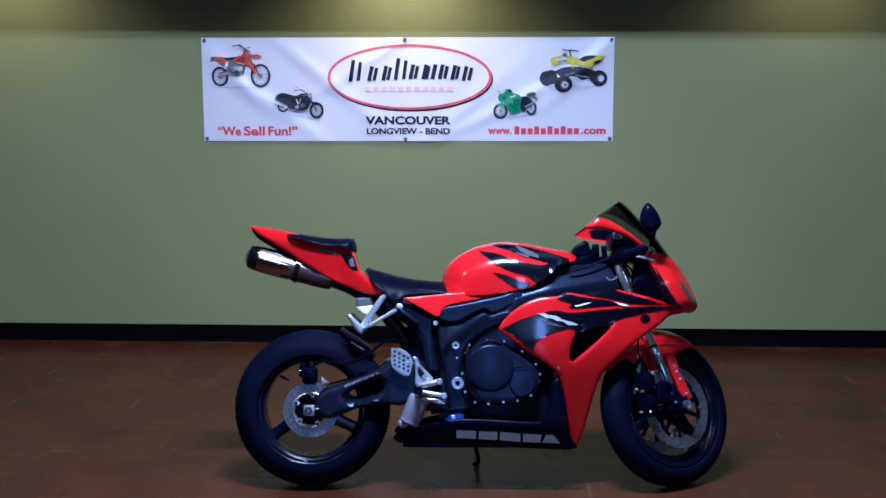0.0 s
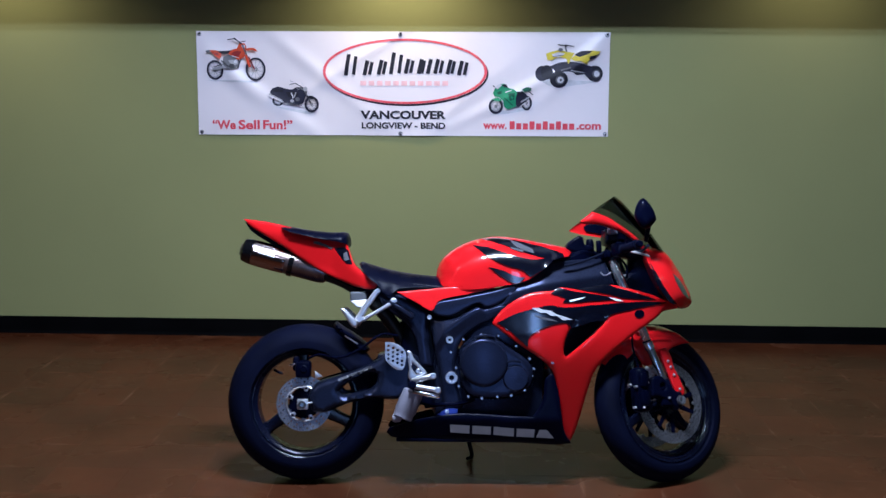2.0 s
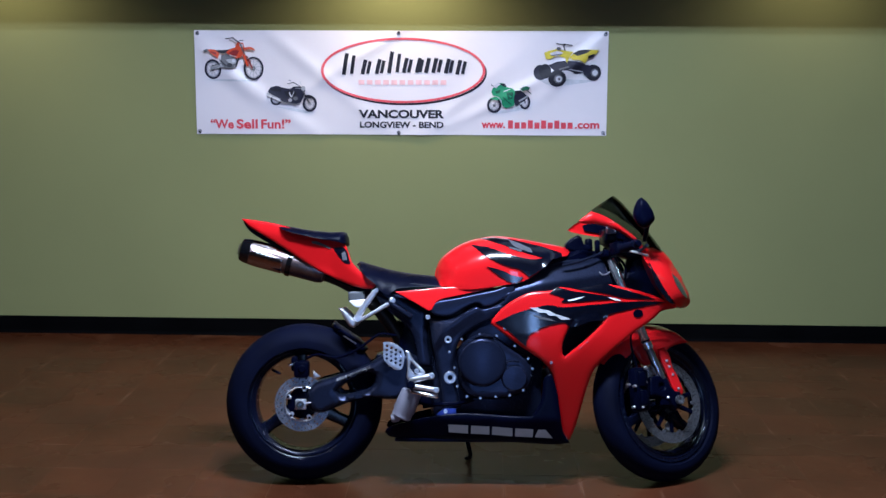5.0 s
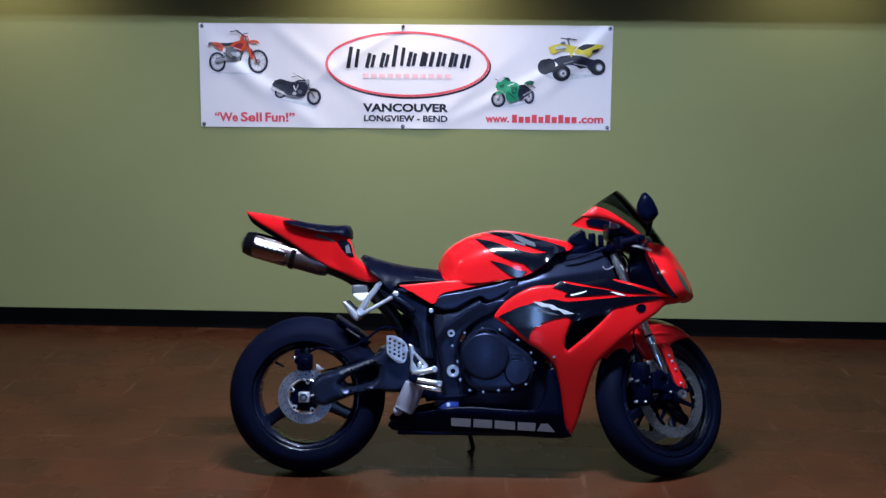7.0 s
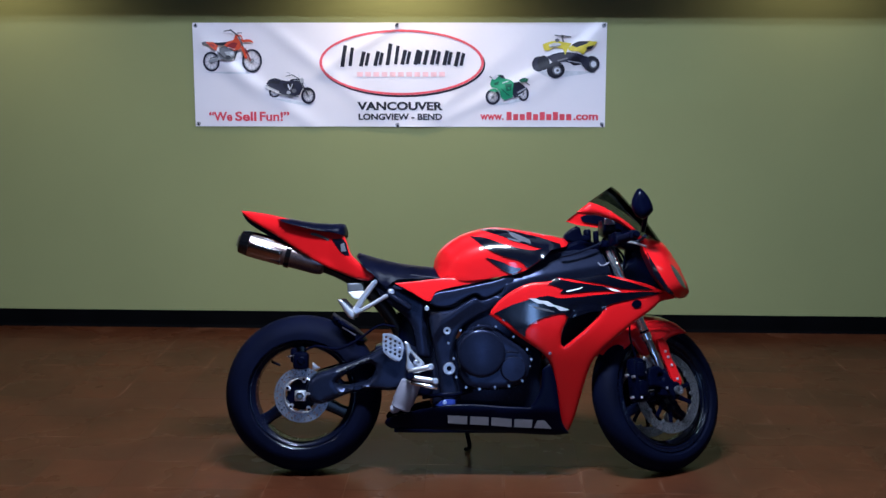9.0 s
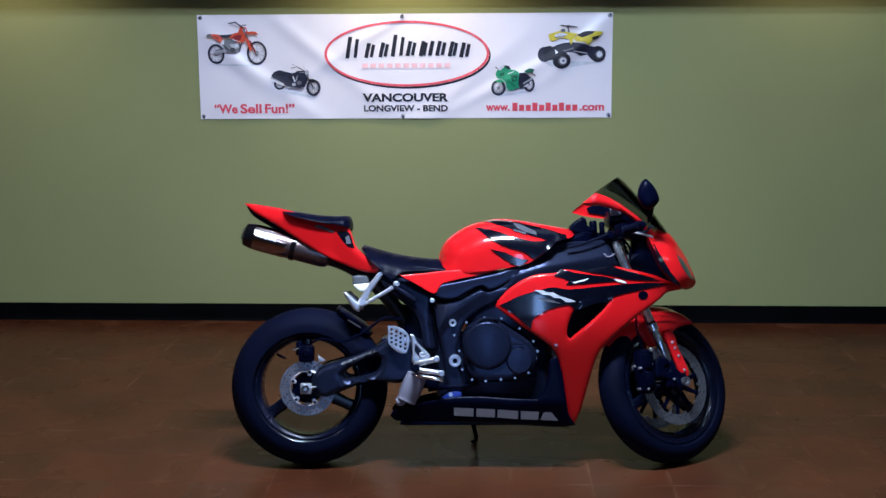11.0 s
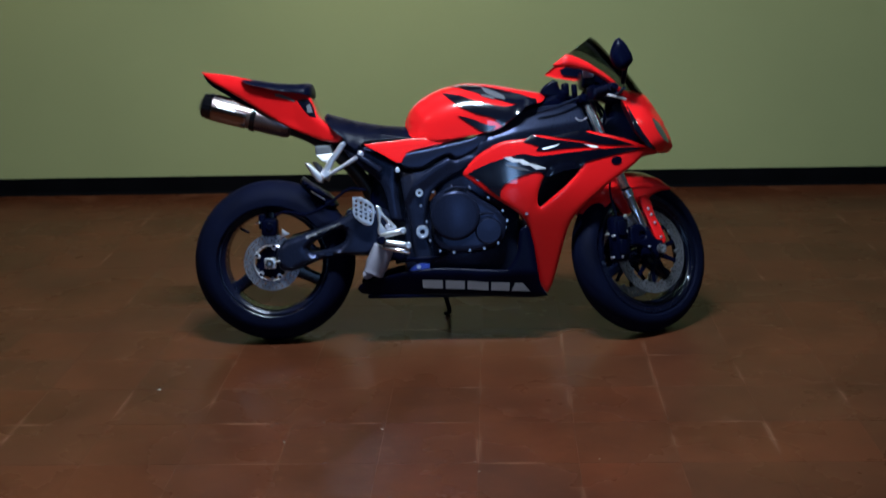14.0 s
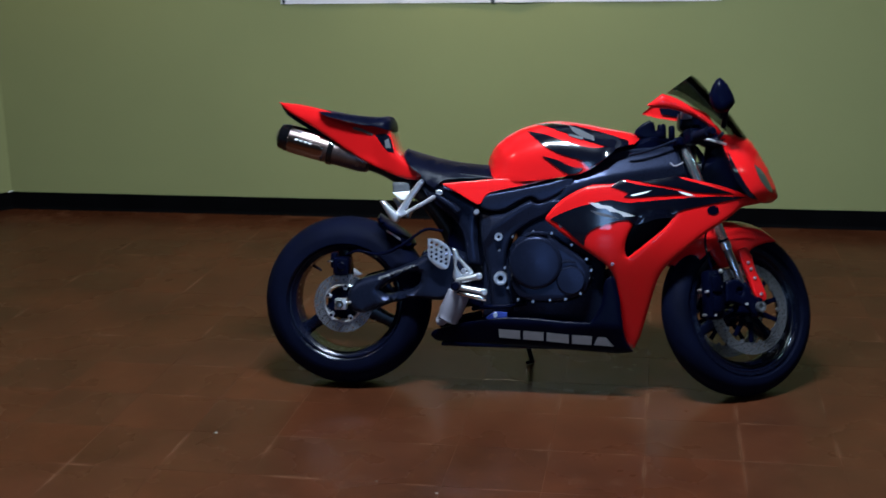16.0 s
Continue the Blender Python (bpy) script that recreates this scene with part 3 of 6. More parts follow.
def drilled(cx, cz, r0, r1, y, thick, rows, wave=0.0, step=0.012):
    """A drilled brake disc; wave: how deep its inner edge is scalloped."""
    n = 96
    inner = [(cx + (r0 + wave * math.cos(6 * 2 * math.pi * i / 48)) * math.cos(2 * math.pi * i / 48), cz + (r0 + wave * math.cos(6 * 2 * math.pi * i / 48)) * math.sin(2 * math.pi * i / 48)) for i in range(48)]
    holes = [np.array(inner)]
    for k, (r, count, size) in enumerate(rows):
        for i in range(count):
            a = 2 * math.pi * (i + 0.5 * (k % 2)) / count
            holes.append(np.array(ring(cx + r * math.cos(a), cz + r * math.sin(a), size, 8)))
    f = Form(ring(cx, cz, r1, n), lambda x, z, d: y + 0 * x, lambda x, z, d: y + thick + 0 * x, step=step, strips=False)
    f.holes = holes
    return f.geo()


# rear wheel
RIM = 0.226
wheel = part("rear_wheel", rim(RW, RR, RIM, 0.165), M["cast_wheel"], bike, "gloss black cast rear wheel")
part("tyre", tyre(RW, RR, RR, 0.19, RIM), M["rubber"], wheel, "black sport tyre")
part("tread_groove", tread(RW, RR, RR, 0.19, 22), M["plastic"], wheel)
for y in (-0.0885, 0.0885):
    part("sidewall_ring", lathe([(0.250 + 0.0022 * math.cos(a), y + 0.0018 * math.sin(a)) for a in (0, 1.57, 3.14, 4.71)], 96, (RW, RR)), M["plastic"], wheel)
for y in (-0.0765, 0.0765):
    part("rim_lip", rim_lip(RW, RR, RIM - 0.010, y), M["wheel"], wheel)
    part("rim_lip", rim_lip(RW, RR, RIM - 0.024, 0.88 * y), M["wheel"], wheel)
part("hub", lathe([(0.02, -0.06), (0.055, -0.06), (0.06, -0.05), (0.045, -0.03), (0.045, 0.03), (0.06, 0.05), (0.055, 0.06), (0.02, 0.06)], 40, (RW, RR)), M["wheel"], wheel)
for a in (95, 215, 335):
    part("spoke", spoke(RW, RR, radians(a), 0.04, RIM - 0.034, 0.062, 0.040, 0.075, 0.055), M["cast_wheel"], wheel)
part("rear_brake_disc", drilled(RW, RR, 0.064, 0.106, -0.105, 0.005, [(0.083, 20, 0.0035), (0.096, 24, 0.0035)], 0.008), M["disc"], bike, "drilled steel brake disc")
part("disc_carrier", lathe([(0.02, -0.1), (0.050, -0.1), (0.058, -0.098), (0.058, -0.09), (0.02, -0.06)], 40, (RW, RR)), M["plastic"], bike)
part("disc_rim", lathe([(0.0625, -0.106), (0.0640, -0.1125), (0.0665, -0.1135), (0.0690, -0.1115), (0.0690, -0.106)], 72, (RW, RR)), M["alloy"], bike, "bright inner rim of the brake disc")
for a in range(10, 370, 72):
    part("carrier_lobe", spoke(RW, RR, radians(a), 0.048, 0.070, 0.012, 0.026, 0.008, 0.008), M["alloy"], bike, "bright lug of the brake disc").matrix_local = pose(0, -0.107, 0)
    q = (RW + 0.061 * math.cos(radians(a)), RR + 0.061 * math.sin(radians(a)))
    part("disc_bolt", lathe([(0.0055, -0.106), (0.0055, -0.113), (0.003, -0.115), (0.0005, -0.114)], 12, q, closed=False), M["plastic"], bike)
part("axle_block", block((-0.024 + RW, -0.146, RR - 0.020), (0.018 + RW, -0.118, RR + 0.020), 0.004), M["alloy"], bike, "bare aluminium chain adjuster block")
part("axle_nut", lathe([(0.017, -0.166), (0.017, -0.148), (0.006, -0.148), (0.006, -0.160), (0.008, -0.166)], 6, (RW - 0.003, RR)), M["chrome"], bike)
part("adjuster_screw", rod((0.02, -0.135, RR + 0.004), (0.062, -0.133, RR + 0.012), 0.004), M["alloy"], bike)
part("valve_stem", rod((-0.12, -0.04, RR + 0.125), (-0.085, -0.06, RR + 0.11), 0.006, 0.004), M["plastic"], bike)

# rear brake caliper on its bracket
part("rear_caliper", merged(block((-0.028, -0.150, 0.405), (0.030, -0.075, 0.470), 0.012), block((-0.040, -0.128, 0.430), (-0.016, -0.085, 0.486), 0.008), rod((0.004, -0.14, 0.44), (0.004, -0.155, 0.44), 0.016)), M["plastic"], bike, "black rear brake caliper")
part("caliper_bracket", slab([(0.046, 0.434), (0.076, 0.412), (0.044, 0.400)], -0.135, -0.12).geo(), M["alloy"], bike)
part("caliper_pin", rod((-0.05, -0.13, 0.452), (-0.03, -0.13, 0.457), 0.005), M["chrome"], bike)
part("brake_hose", hose([(0.02, -0.13, 0.48), (0.06, -0.14, 0.495), (0.14, -0.14, 0.485), (0.22, -0.135, 0.52), (0.30, -0.13, 0.575), (0.36, -0.12, 0.57)], 0.005), M["plastic"], bike)

# swingarm
arm = Form([(0.019, 0.336), (0.050, 0.386), (0.114, 0.410), (0.179, 0.430), (0.254, 0.461), (0.318, 0.499), (0.383, 0.510), (0.448, 0.489), (0.460, 0.408), (0.450, 0.339), (0.353, 0.323), (0.267, 0.326), (0.191, 0.312), (0.138, 0.292), (0.084, 0.270), (0.035, 0.274)], lambda x, z, d: -(0.085 + 0.055 * bulge(d, 0.022) - 0.10 * np.clip(z - np.interp(x, (0.05, 0.35), (0.345, 0.44)), 0, 0.06)), lambda x, z, d: -(0.085 - 0.005 * bulge(d, 0.02)), holes=[[(0.141, 0.358), (0.166, 0.381), (0.219, 0.408), (0.263, 0.422), (0.281, 0.414), (0.276, 0.384), (0.253, 0.364), (0.199, 0.350), (0.156, 0.345)]], step=0.012)
swing = part("swingarm", arm.geo(), M["charcoal"], bike, "dark grey cast swingarm with a lightening window")
part("swingarm", mirrored(arm.geo()), M["charcoal"], bike)
t0, t2, t3, t5 = [np.array(q) for q in [(0.136, 0.404), (0.265, 0.455), (0.267, 0.446), (0.138, 0.395)]]
for i in range(16):   # unreadable small print along the arm
    a, b = i / 16, (i + 0.62) / 16
    lo, hi = (lambda s: t5 + (t3 - t5) * s), (lambda s: t0 + (t2 - t0) * s)
    part("lettering_bar", arm.decal([lo(a), lo(b), hi(b), hi(a)], 0.004, 0.005), M["dim_print"], swing, "small unreadable grey print")
part("swingarm_bridge", block((0.28, -0.10, 0.36), (0.42, 0.10, 0.50), 0.02), M["engine"], bike)
part("chain_hugger", pillow([(0.106, 0.604), (0.118, 0.623), (0.141, 0.606), (0.183, 0.580), (0.233, 0.543), (0.252, 0.512), (0.228, 0.490), (0.184, 0.506), (0.139, 0.553)], 0.100, 0.06, step=0.012).geo(), M["plastic"], bike, "black rear tyre hugger")
part("hugger_stay", rod((0.157, -0.104, 0.567), (0.208, -0.104, 0.536), 0.0028), M["alloy"], bike)

# exhaust
mp, mq = Vector((-0.256, -0.01, 0.900)), Vector((0.085, -0.01, 0.808))
can = part("muffler", turned([(0.10, 0.042), (0.11, 0.047), (0.60, 0.048), (0.90, 0.047), (0.97, 0.042), (1.0, 0.030)], mp, mq, 36), M["titan"], bike, "brushed titanium oval muffler")
part("end_cap", turned([(0.0, 0.026), (0.005, 0.036), (0.02, 0.044), (0.09, 0.0495), (0.12, 0.0495), (0.125, 0.045), (0.02, 0.03)], mp, mq, 36), M["carbon"], can, "black carbon end cap")
part("outlet", turned([(0.0, 0.022), (-0.012, 0.024), (-0.014, 0.018), (0.03, 0.017)], mp, mq, 24), M["titan"], can)
part("muffler_strap", turned([(0.545, 0.048), (0.548, 0.053), (0.60, 0.053), (0.603, 0.048)], mp, mq, 36), M["carbon"], can, "black muffler strap")
ax = (mq - mp).normalized()
upw = ax.cross(Vector((0, 1, 0))).normalized()
upw = upw if upw.z > 0 else -upw


def flattened(geo, lean, wide, share):
    """A sleeve with one nearly flat facet whose middle leans up from the near side by lean."""
    out = []
    for v in geo[0]:
        d = Vector(v) - mp
        along = ax * d.dot(ax)
        off = d - along
        a = math.atan2(off.dot(upw), -off.y) - lean
        if abs(a) < wide:
            off = off * (1 - share + share * math.cos(wide) / math.cos(a))
        out.append(tuple(mp + along + off))
    return out, geo[1]


part("sleeve_panel", flattened(turned([(0.115, 0.0455), (0.122, 0.0488)] + [(0.13 + 0.012 * k, 0.0512 - 0.0013 * ((k - 12) / 18) ** 2) for k in range(31)] + [(0.50, 0.0488), (0.51, 0.0470)], mp, mq, 160), radians(28.0), 0.46, 0.9), M["sleeve"], can, "polished titanium sleeve")
part("maker_plate", merged(*[rod(mp + ax * s + Vector((0, -0.0505, 0)) + upw * 0.003, mp + ax * (s + 0.013) + Vector((0, -0.0505, 0)) + upw * 0.004, 0.0035) for s in (0.070, 0.087, 0.104, 0.121)]), M["white_print"], can, "unreadable silver maker plate")
part("link_pipe", hose([(0.060, -0.01, 0.812), (0.16, -0.01, 0.772), (0.26, -0.01, 0.70), (0.36, -0.02, 0.58), (0.42, -0.03, 0.44), (0.46, -0.03, 0.30)], 0.028, 14), M["pipe"], bike)

# tail, seats
def tail_half(x, z):
    """Widest along a crease that runs down the tail; the flank is undercut below it."""
    over = z - np.interp(x, (-0.26, -0.164, 0.103, 0.18, 0.30), (1.02, 0.966, 0.915, 0.827, 0.74))
    return 0.050 + np.clip((x + 0.25) / 0.45, 0, 1) * 0.062 - 0.15 * np.clip(over, 0, 1) - 0.20 * np.clip(-over, 0, 0.09)


tail = Form([(-0.249, 1.018), (-0.179, 1.010), (-0.101, 0.996), (-0.012, 0.971), (0.099, 0.950), (0.159, 0.929), (0.173, 0.885), (0.187, 0.850), (0.222, 0.815), (0.283, 0.765), (0.265, 0.749), (0.212, 0.753), (0.135, 0.781), (0.068, 0.811), (0.000, 0.850), (-0.070, 0.896), (-0.110, 0.922), (-0.166, 0.955), (-0.218, 0.986)], lambda x, z, d: -(tail_half(x, z) - 0.008 * (1 - bulge(d, 0.012))), lambda x, z, d: tail_half(x, z) - 0.008 * (1 - bulge(d, 0.012)), step=0.008, relax=2)
tl = part("tail_cowl", tail.geo(), M["red"], bike, "glossy red pointed tail cowl")
part("tail_vent", tail.decal([(0.113, 0.906), (0.152, 0.909), (0.166, 0.894), (0.175, 0.864), (0.182, 0.842), (0.158, 0.848), (0.133, 0.876)], 0.0016, 0.01), M["gloss_black"], tl, "black vent in the tail")
part("vent_plate", tail.decal([(0.147, 0.885), (0.160, 0.893), (0.170, 0.860), (0.150, 0.858)], 0.003, 0.01), M["dim_print"], tl)
part("tail_print", tail.decal([(0.03, 0.931), (0.05, 0.930), (0.105, 0.907), (0.10, 0.901), (0.06, 0.915), (0.03, 0.923)], 0.0016, 0.01), M["dim_print"], tl, "small grey print")
part("undertray", slab([(-0.243, 1.006), (-0.217, 0.970), (-0.150, 0.927), (-0.084, 0.887), (-0.034, 0.853), (0.030, 0.824), (0.100, 0.788), (0.200, 0.745), (0.270, 0.720), (0.290, 0.740), (0.200, 0.800), (0.100, 0.850), (0.000, 0.915), (-0.150, 0.985)], -0.045, 0.045, 0.008, step=0.012).geo(), M["plastic"], bike, "black undertray below the tail")
pp, sp = [(-0.106, 0.995), (-0.056, 0.989), (0.033, 0.975), (0.117, 0.970), (0.145, 0.972), (0.161, 0.968), (0.170, 0.944), (0.171, 0.915), (0.126, 0.930), (0.067, 0.938), (-0.011, 0.955), (-0.082, 0.974)], [(0.203, 0.844), (0.216, 0.858), (0.238, 0.851), (0.322, 0.828), (0.410, 0.812), (0.514, 0.802), (0.521, 0.780), (0.541, 0.763), (0.477, 0.758), (0.394, 0.754), (0.354, 0.745), (0.332, 0.723), (0.301, 0.738), (0.284, 0.762), (0.246, 0.792)]
part("pillion_seat", pillow(pp, lambda x, z: 0.076 + np.clip((x + 0.25) / 0.45, 0, 1) * 0.052, 0.022, step=0.009, ridge=pp[:8], relax=4).geo(), M["leather"], bike, "black vinyl pillion pad")
part("rider_seat", pillow(sp, lambda x, z: 0.145 - np.clip((x - 0.25) / 0.3, 0, 1) * 0.03, 0.10, step=0.012, ridge=sp[:6], relax=6).geo(), M["leather"], bike, "black vinyl rider seat")
part("seat_base", slab([(0.22, 0.80), (0.30, 0.79), (0.54, 0.765), (0.60, 0.76), (0.58, 0.70), (0.40, 0.70), (0.28, 0.74)], -0.10, 0.10, 0.01).geo(), M["plastic"], bike)
part("tail_bracket", slab([(0.173, 0.736), (0.234, 0.741), (0.239, 0.704), (0.175, 0.699)], -0.09, -0.03, 0.006, step=0.010).geo(), M["plate"], bike, "grey bracket under the seat")
part("bracket_plate", slab([(0.176, 0.702), (0.240, 0.708), (0.238, 0.691), (0.219, 0.674), (0.200, 0.678)], -0.099, -0.03, 0.004, step=0.008).geo(), M["white_print"], bike, "white lower plate of the bracket")

# tank and its graphics
tp = [(0.512, 0.793), (0.516, 0.841), (0.531, 0.870), (0.566, 0.903), (0.624, 0.936), (0.677, 0.953), (0.742, 0.963), (0.820, 0.958), (0.921, 0.941), (1.022, 0.922), (1.042, 0.908), (1.019, 0.884), (0.965, 0.873), (0.908, 0.823), (0.843, 0.783), (0.778, 0.769), (0.670, 0.753), (0.553, 0.750)]
tank = pillow(tp, lambda x, z: 0.150 + np.clip((x - 0.5) / 0.3, 0, 1) * 0.02, 0.12, ridge=tp[:11], relax=6)
tk = part("fuel_tank", tank.geo(), M["red"], bike, "glossy red fuel tank with black flashes")
for pts in ([(0.677, 0.949), (0.738, 0.954), (0.810, 0.945), (0.908, 0.923), (0.997, 0.896), (0.999, 0.881), (0.952, 0.870), (0.882, 0.886), (0.821, 0.905), (0.756, 0.928), (0.708, 0.944)], [(0.648, 0.924), (0.709, 0.914), (0.789, 0.887), (0.876, 0.869), (0.934, 0.874), (0.958, 0.870), (0.913, 0.828), (0.866, 0.801), (0.835, 0.827), (0.779, 0.843), (0.718, 0.869), (0.678, 0.899)], [(0.705, 0.838), (0.761, 0.824), (0.809, 0.803), (0.844, 0.799), (0.831, 0.786), (0.797, 0.779), (0.753, 0.804)]):
    part("black_flash", tank.decal(pts, 0.0045, 0.010), M["gloss_black"], tk)
part("tank_badge", tank.decal([(0.791, 0.946), (0.825, 0.935), (0.878, 0.910), (0.882, 0.893), (0.843, 0.905), (0.810, 0.922)], 0.0058, 0.008), M["dim_print"], tk, "plain grey wing-shaped badge")
part("badge_bar", tank.decal([(0.795, 0.917), (0.843, 0.905), (0.839, 0.896), (0.791, 0.911)], 0.0058, 0.008), M["dim_print"], tk)
part("filler_cap", lathe([(0.0005, 0), (0.03, 0), (0.034, -0.004), (0.034, -0.02)], 32, closed=False), M["charcoal"], bike).matrix_local = pose(0.80, 0, 0.954, 84)

# chassis, covers, engine
cover = skin([(0.356, 0.738), (0.455, 0.748), (0.541, 0.758), (0.670, 0.764), (0.793, 0.782), (0.735, 0.760), (0.649, 0.737), (0.563, 0.719), (0.525, 0.708), (0.508, 0.693), (0.497, 0.671), (0.482, 0.669), (0.424, 0.702)], lambda x, z: 0.158 + 0.25 * (0.72 - z), 0.02, 0.006, 0.002, step=0.010)
both("side_cover", cover.geo(), "red", "glossy red side cover")
both("knee_cover", skin([(0.486, 0.672), (0.494, 0.690), (0.520, 0.704), (0.574, 0.714), (0.658, 0.732), (0.746, 0.752), (0.814, 0.781), (0.816, 0.745), (0.762, 0.708), (0.724, 0.688), (0.696, 0.683), (0.680, 0.694), (0.665, 0.698), (0.616, 0.674), (0.584, 0.655), (0.551, 0.646), (0.508, 0.652)], lambda x, z: 0.166 - 0.12 * np.clip(z - np.interp(x, (0.49, 0.81), (0.66, 0.745)), 0, 0.08), 0.03, 0.008, 0.006, step=0.010).geo(), "charcoal", "charcoal cover below the tank")
def spar_half(x, z):
    """The spar narrows towards the steering head and leans in above its middle."""
    over = z - np.interp(x, (0.76, 0.90, 1.18), (0.725, 0.765, 0.815))
    return np.interp(x, (0.78, 0.92, 1.00, 1.18), (0.170, 0.158, 0.143, 0.108)) - 0.55 * np.clip(over, 0, 0.06) - 0.10 * np.clip(-over, 0, 0.06)


both("frame_spar", skin([(0.790, 0.764), (0.852, 0.795), (0.915, 0.838), (0.965, 0.862), (1.015, 0.868), (1.100, 0.875), (1.162, 0.878), (1.178, 0.832), (1.200, 0.778), (1.107, 0.745), (0.997, 0.728), (0.904, 0.722), (0.831, 0.712), (0.763, 0.681), (0.727, 0.648), (0.692, 0.669), (0.718, 0.682), (0.768, 0.708)], spar_half, 0.04, 0.011, 0.007, step=0.010).geo(), "charcoal", "charcoal aluminium frame spar")
def frame_half(x, z):
    """The cast frame, folded along a crease that climbs from the pivot to the spar."""
    over = z - np.interp(x, (0.46, 0.503, 0.537, 0.627, 0.70), (0.44, 0.530, 0.584, 0.652, 0.692))
    return 0.157 + 0.016 * np.clip((z - 0.3) / 0.3, 0, 1) - 0.42 * np.clip(over - 0.004, 0, 0.10) - 0.20 * np.clip(-over - 0.004, 0, 0.045)


both("main_frame", skin([(0.484, 0.639), (0.551, 0.635), (0.588, 0.643), (0.622, 0.663), (0.665, 0.686), (0.691, 0.674), (0.750, 0.690), (0.779, 0.688), (0.737, 0.644), (0.672, 0.613), (0.625, 0.578), (0.596, 0.535), (0.584, 0.453), (0.598, 0.368), (0.616, 0.300), (0.547, 0.277), (0.534, 0.346), (0.524, 0.431), (0.501, 0.538)], frame_half, 0.05, 0.012, 0.008, step=0.009).geo(), "charcoal", "charcoal cast pivot frame")
both("subframe_cover", skin([(0.286, 0.755), (0.347, 0.741), (0.423, 0.699), (0.489, 0.667), (0.484, 0.537), (0.498, 0.451), (0.448, 0.451), (0.430, 0.554), (0.396, 0.610), (0.326, 0.665), (0.287, 0.708)], lambda x, z: 0.118 + 0 * x, 0.04, 0.022, 0.014, step=0.014).geo(), "engine")
part("subframe_rail", rod((0.27, -0.10, 0.74), (0.42, -0.13, 0.64), 0.013), M["charcoal"], bike)
part("shock_absorber", rod((0.36, 0, 0.62), (0.40, 0, 0.42), 0.03), M["chrome"], bike)
part("inner_fairing", pillow([(0.744, 0.627), (0.853, 0.828), (0.893, 0.881), (1.008, 0.894), (1.084, 0.920), (1.142, 0.907), (1.198, 0.899), (1.231, 0.877), (1.238, 0.824), (1.260, 0.829), (1.267, 0.882), (1.309, 0.900), (1.342, 0.887), (1.376, 0.812), (1.421, 0.751), (1.465, 0.707), (1.343, 0.679), (1.188, 0.632), (1.100, 0.543), (1.023, 0.454), (0.990, 0.409), (0.901, 0.496), (0.789, 0.583)], lambda x, z: np.interp(x, (0.88, 1.14), (0.13, 0.055)), 0.03, step=0.024).geo(), M["plastic"], bike, "black inner fairing")
part("engine_block", merged(block((0.50, -0.13, 0.24), (0.93, 0.13, 0.52), 0.03), block((0.62, -0.15, 0.48), (0.90, 0.15, 0.70), 0.03)), M["engine"], bike, "dark engine block")
part("linkage_guard", slab([(0.36, 0.33), (0.53, 0.28), (0.53, 0.66), (0.44, 0.68), (0.38, 0.58)], -0.07, 0.07, 0.012, step=0.02).geo(), M["plastic"], bike, "black guard ahead of the rear tyre")
part("air_box", slab([(0.36, 0.72), (0.55, 0.74), (0.80, 0.76), (0.98, 0.74), (0.98, 0.62), (0.80, 0.62), (0.56, 0.62), (0.44, 0.66)], -0.12, 0.12, 0.02).geo(), M["plastic"], bike)
part("radiator", block((0.985, -0.12, 0.40), (1.02, 0.12, 0.66), 0.006), M["plastic"], bike)
clutch = Form([(0.600, 0.444), (0.595, 0.508), (0.616, 0.546), (0.667, 0.577), (0.735, 0.576), (0.782, 0.546), (0.847, 0.505), (0.881, 0.467), (0.886, 0.416), (0.865, 0.369), (0.812, 0.341), (0.716, 0.331), (0.642, 0.341), (0.605, 0.381)], lambda x, z, d: -(0.14 + 0.055 * bulge(d, 0.02)), lambda x, z, d: -0.12 + 0 * x, step=0.014)
cc = part("clutch_cover", clutch.geo(), M["engine"], bike, "dark grey clutch cover with small bright bolts")
part("clutch_dome", lathe([(0.092, -0.19), (0.092, -0.199), (0.0905, -0.204), (0.087, -0.208), (0.082, -0.2105), (0.076, -0.2115), (0.0005, -0.214)], 64, (0.690, 0.474), closed=False), M["engine"], cc)
part("pump_cover", lathe([(0.050, -0.19), (0.050, -0.198), (0.044, -0.204), (0.0005, -0.206)], 40, (0.812, 0.416), closed=False), M["engine"], cc)
part("cover_rib", hose([(0.775, -0.203, 0.475), (0.80, -0.206, 0.482), (0.83, -0.203, 0.478)], 0.004), M["charcoal"], cc)
part("cover_crest", hose([(0.655, -0.198, 0.565), (0.69, -0.200, 0.577), (0.73, -0.198, 0.572)], 0.006), M["charcoal"], cc)
for x, z in [(0.611, 0.561), (0.679, 0.579), (0.744, 0.576), (0.565, 0.512), (0.585, 0.453), (0.596, 0.383), (0.633, 0.345), (0.684, 0.339), (0.742, 0.346), (0.795, 0.351), (0.846, 0.371), (0.873, 0.426), (0.864, 0.490), (0.812, 0.538), (0.881, 0.452)]:
    bolt(x, z, -0.200 if 0.61 < x < 0.87 else -0.190, 0.0048, cc, "disc")
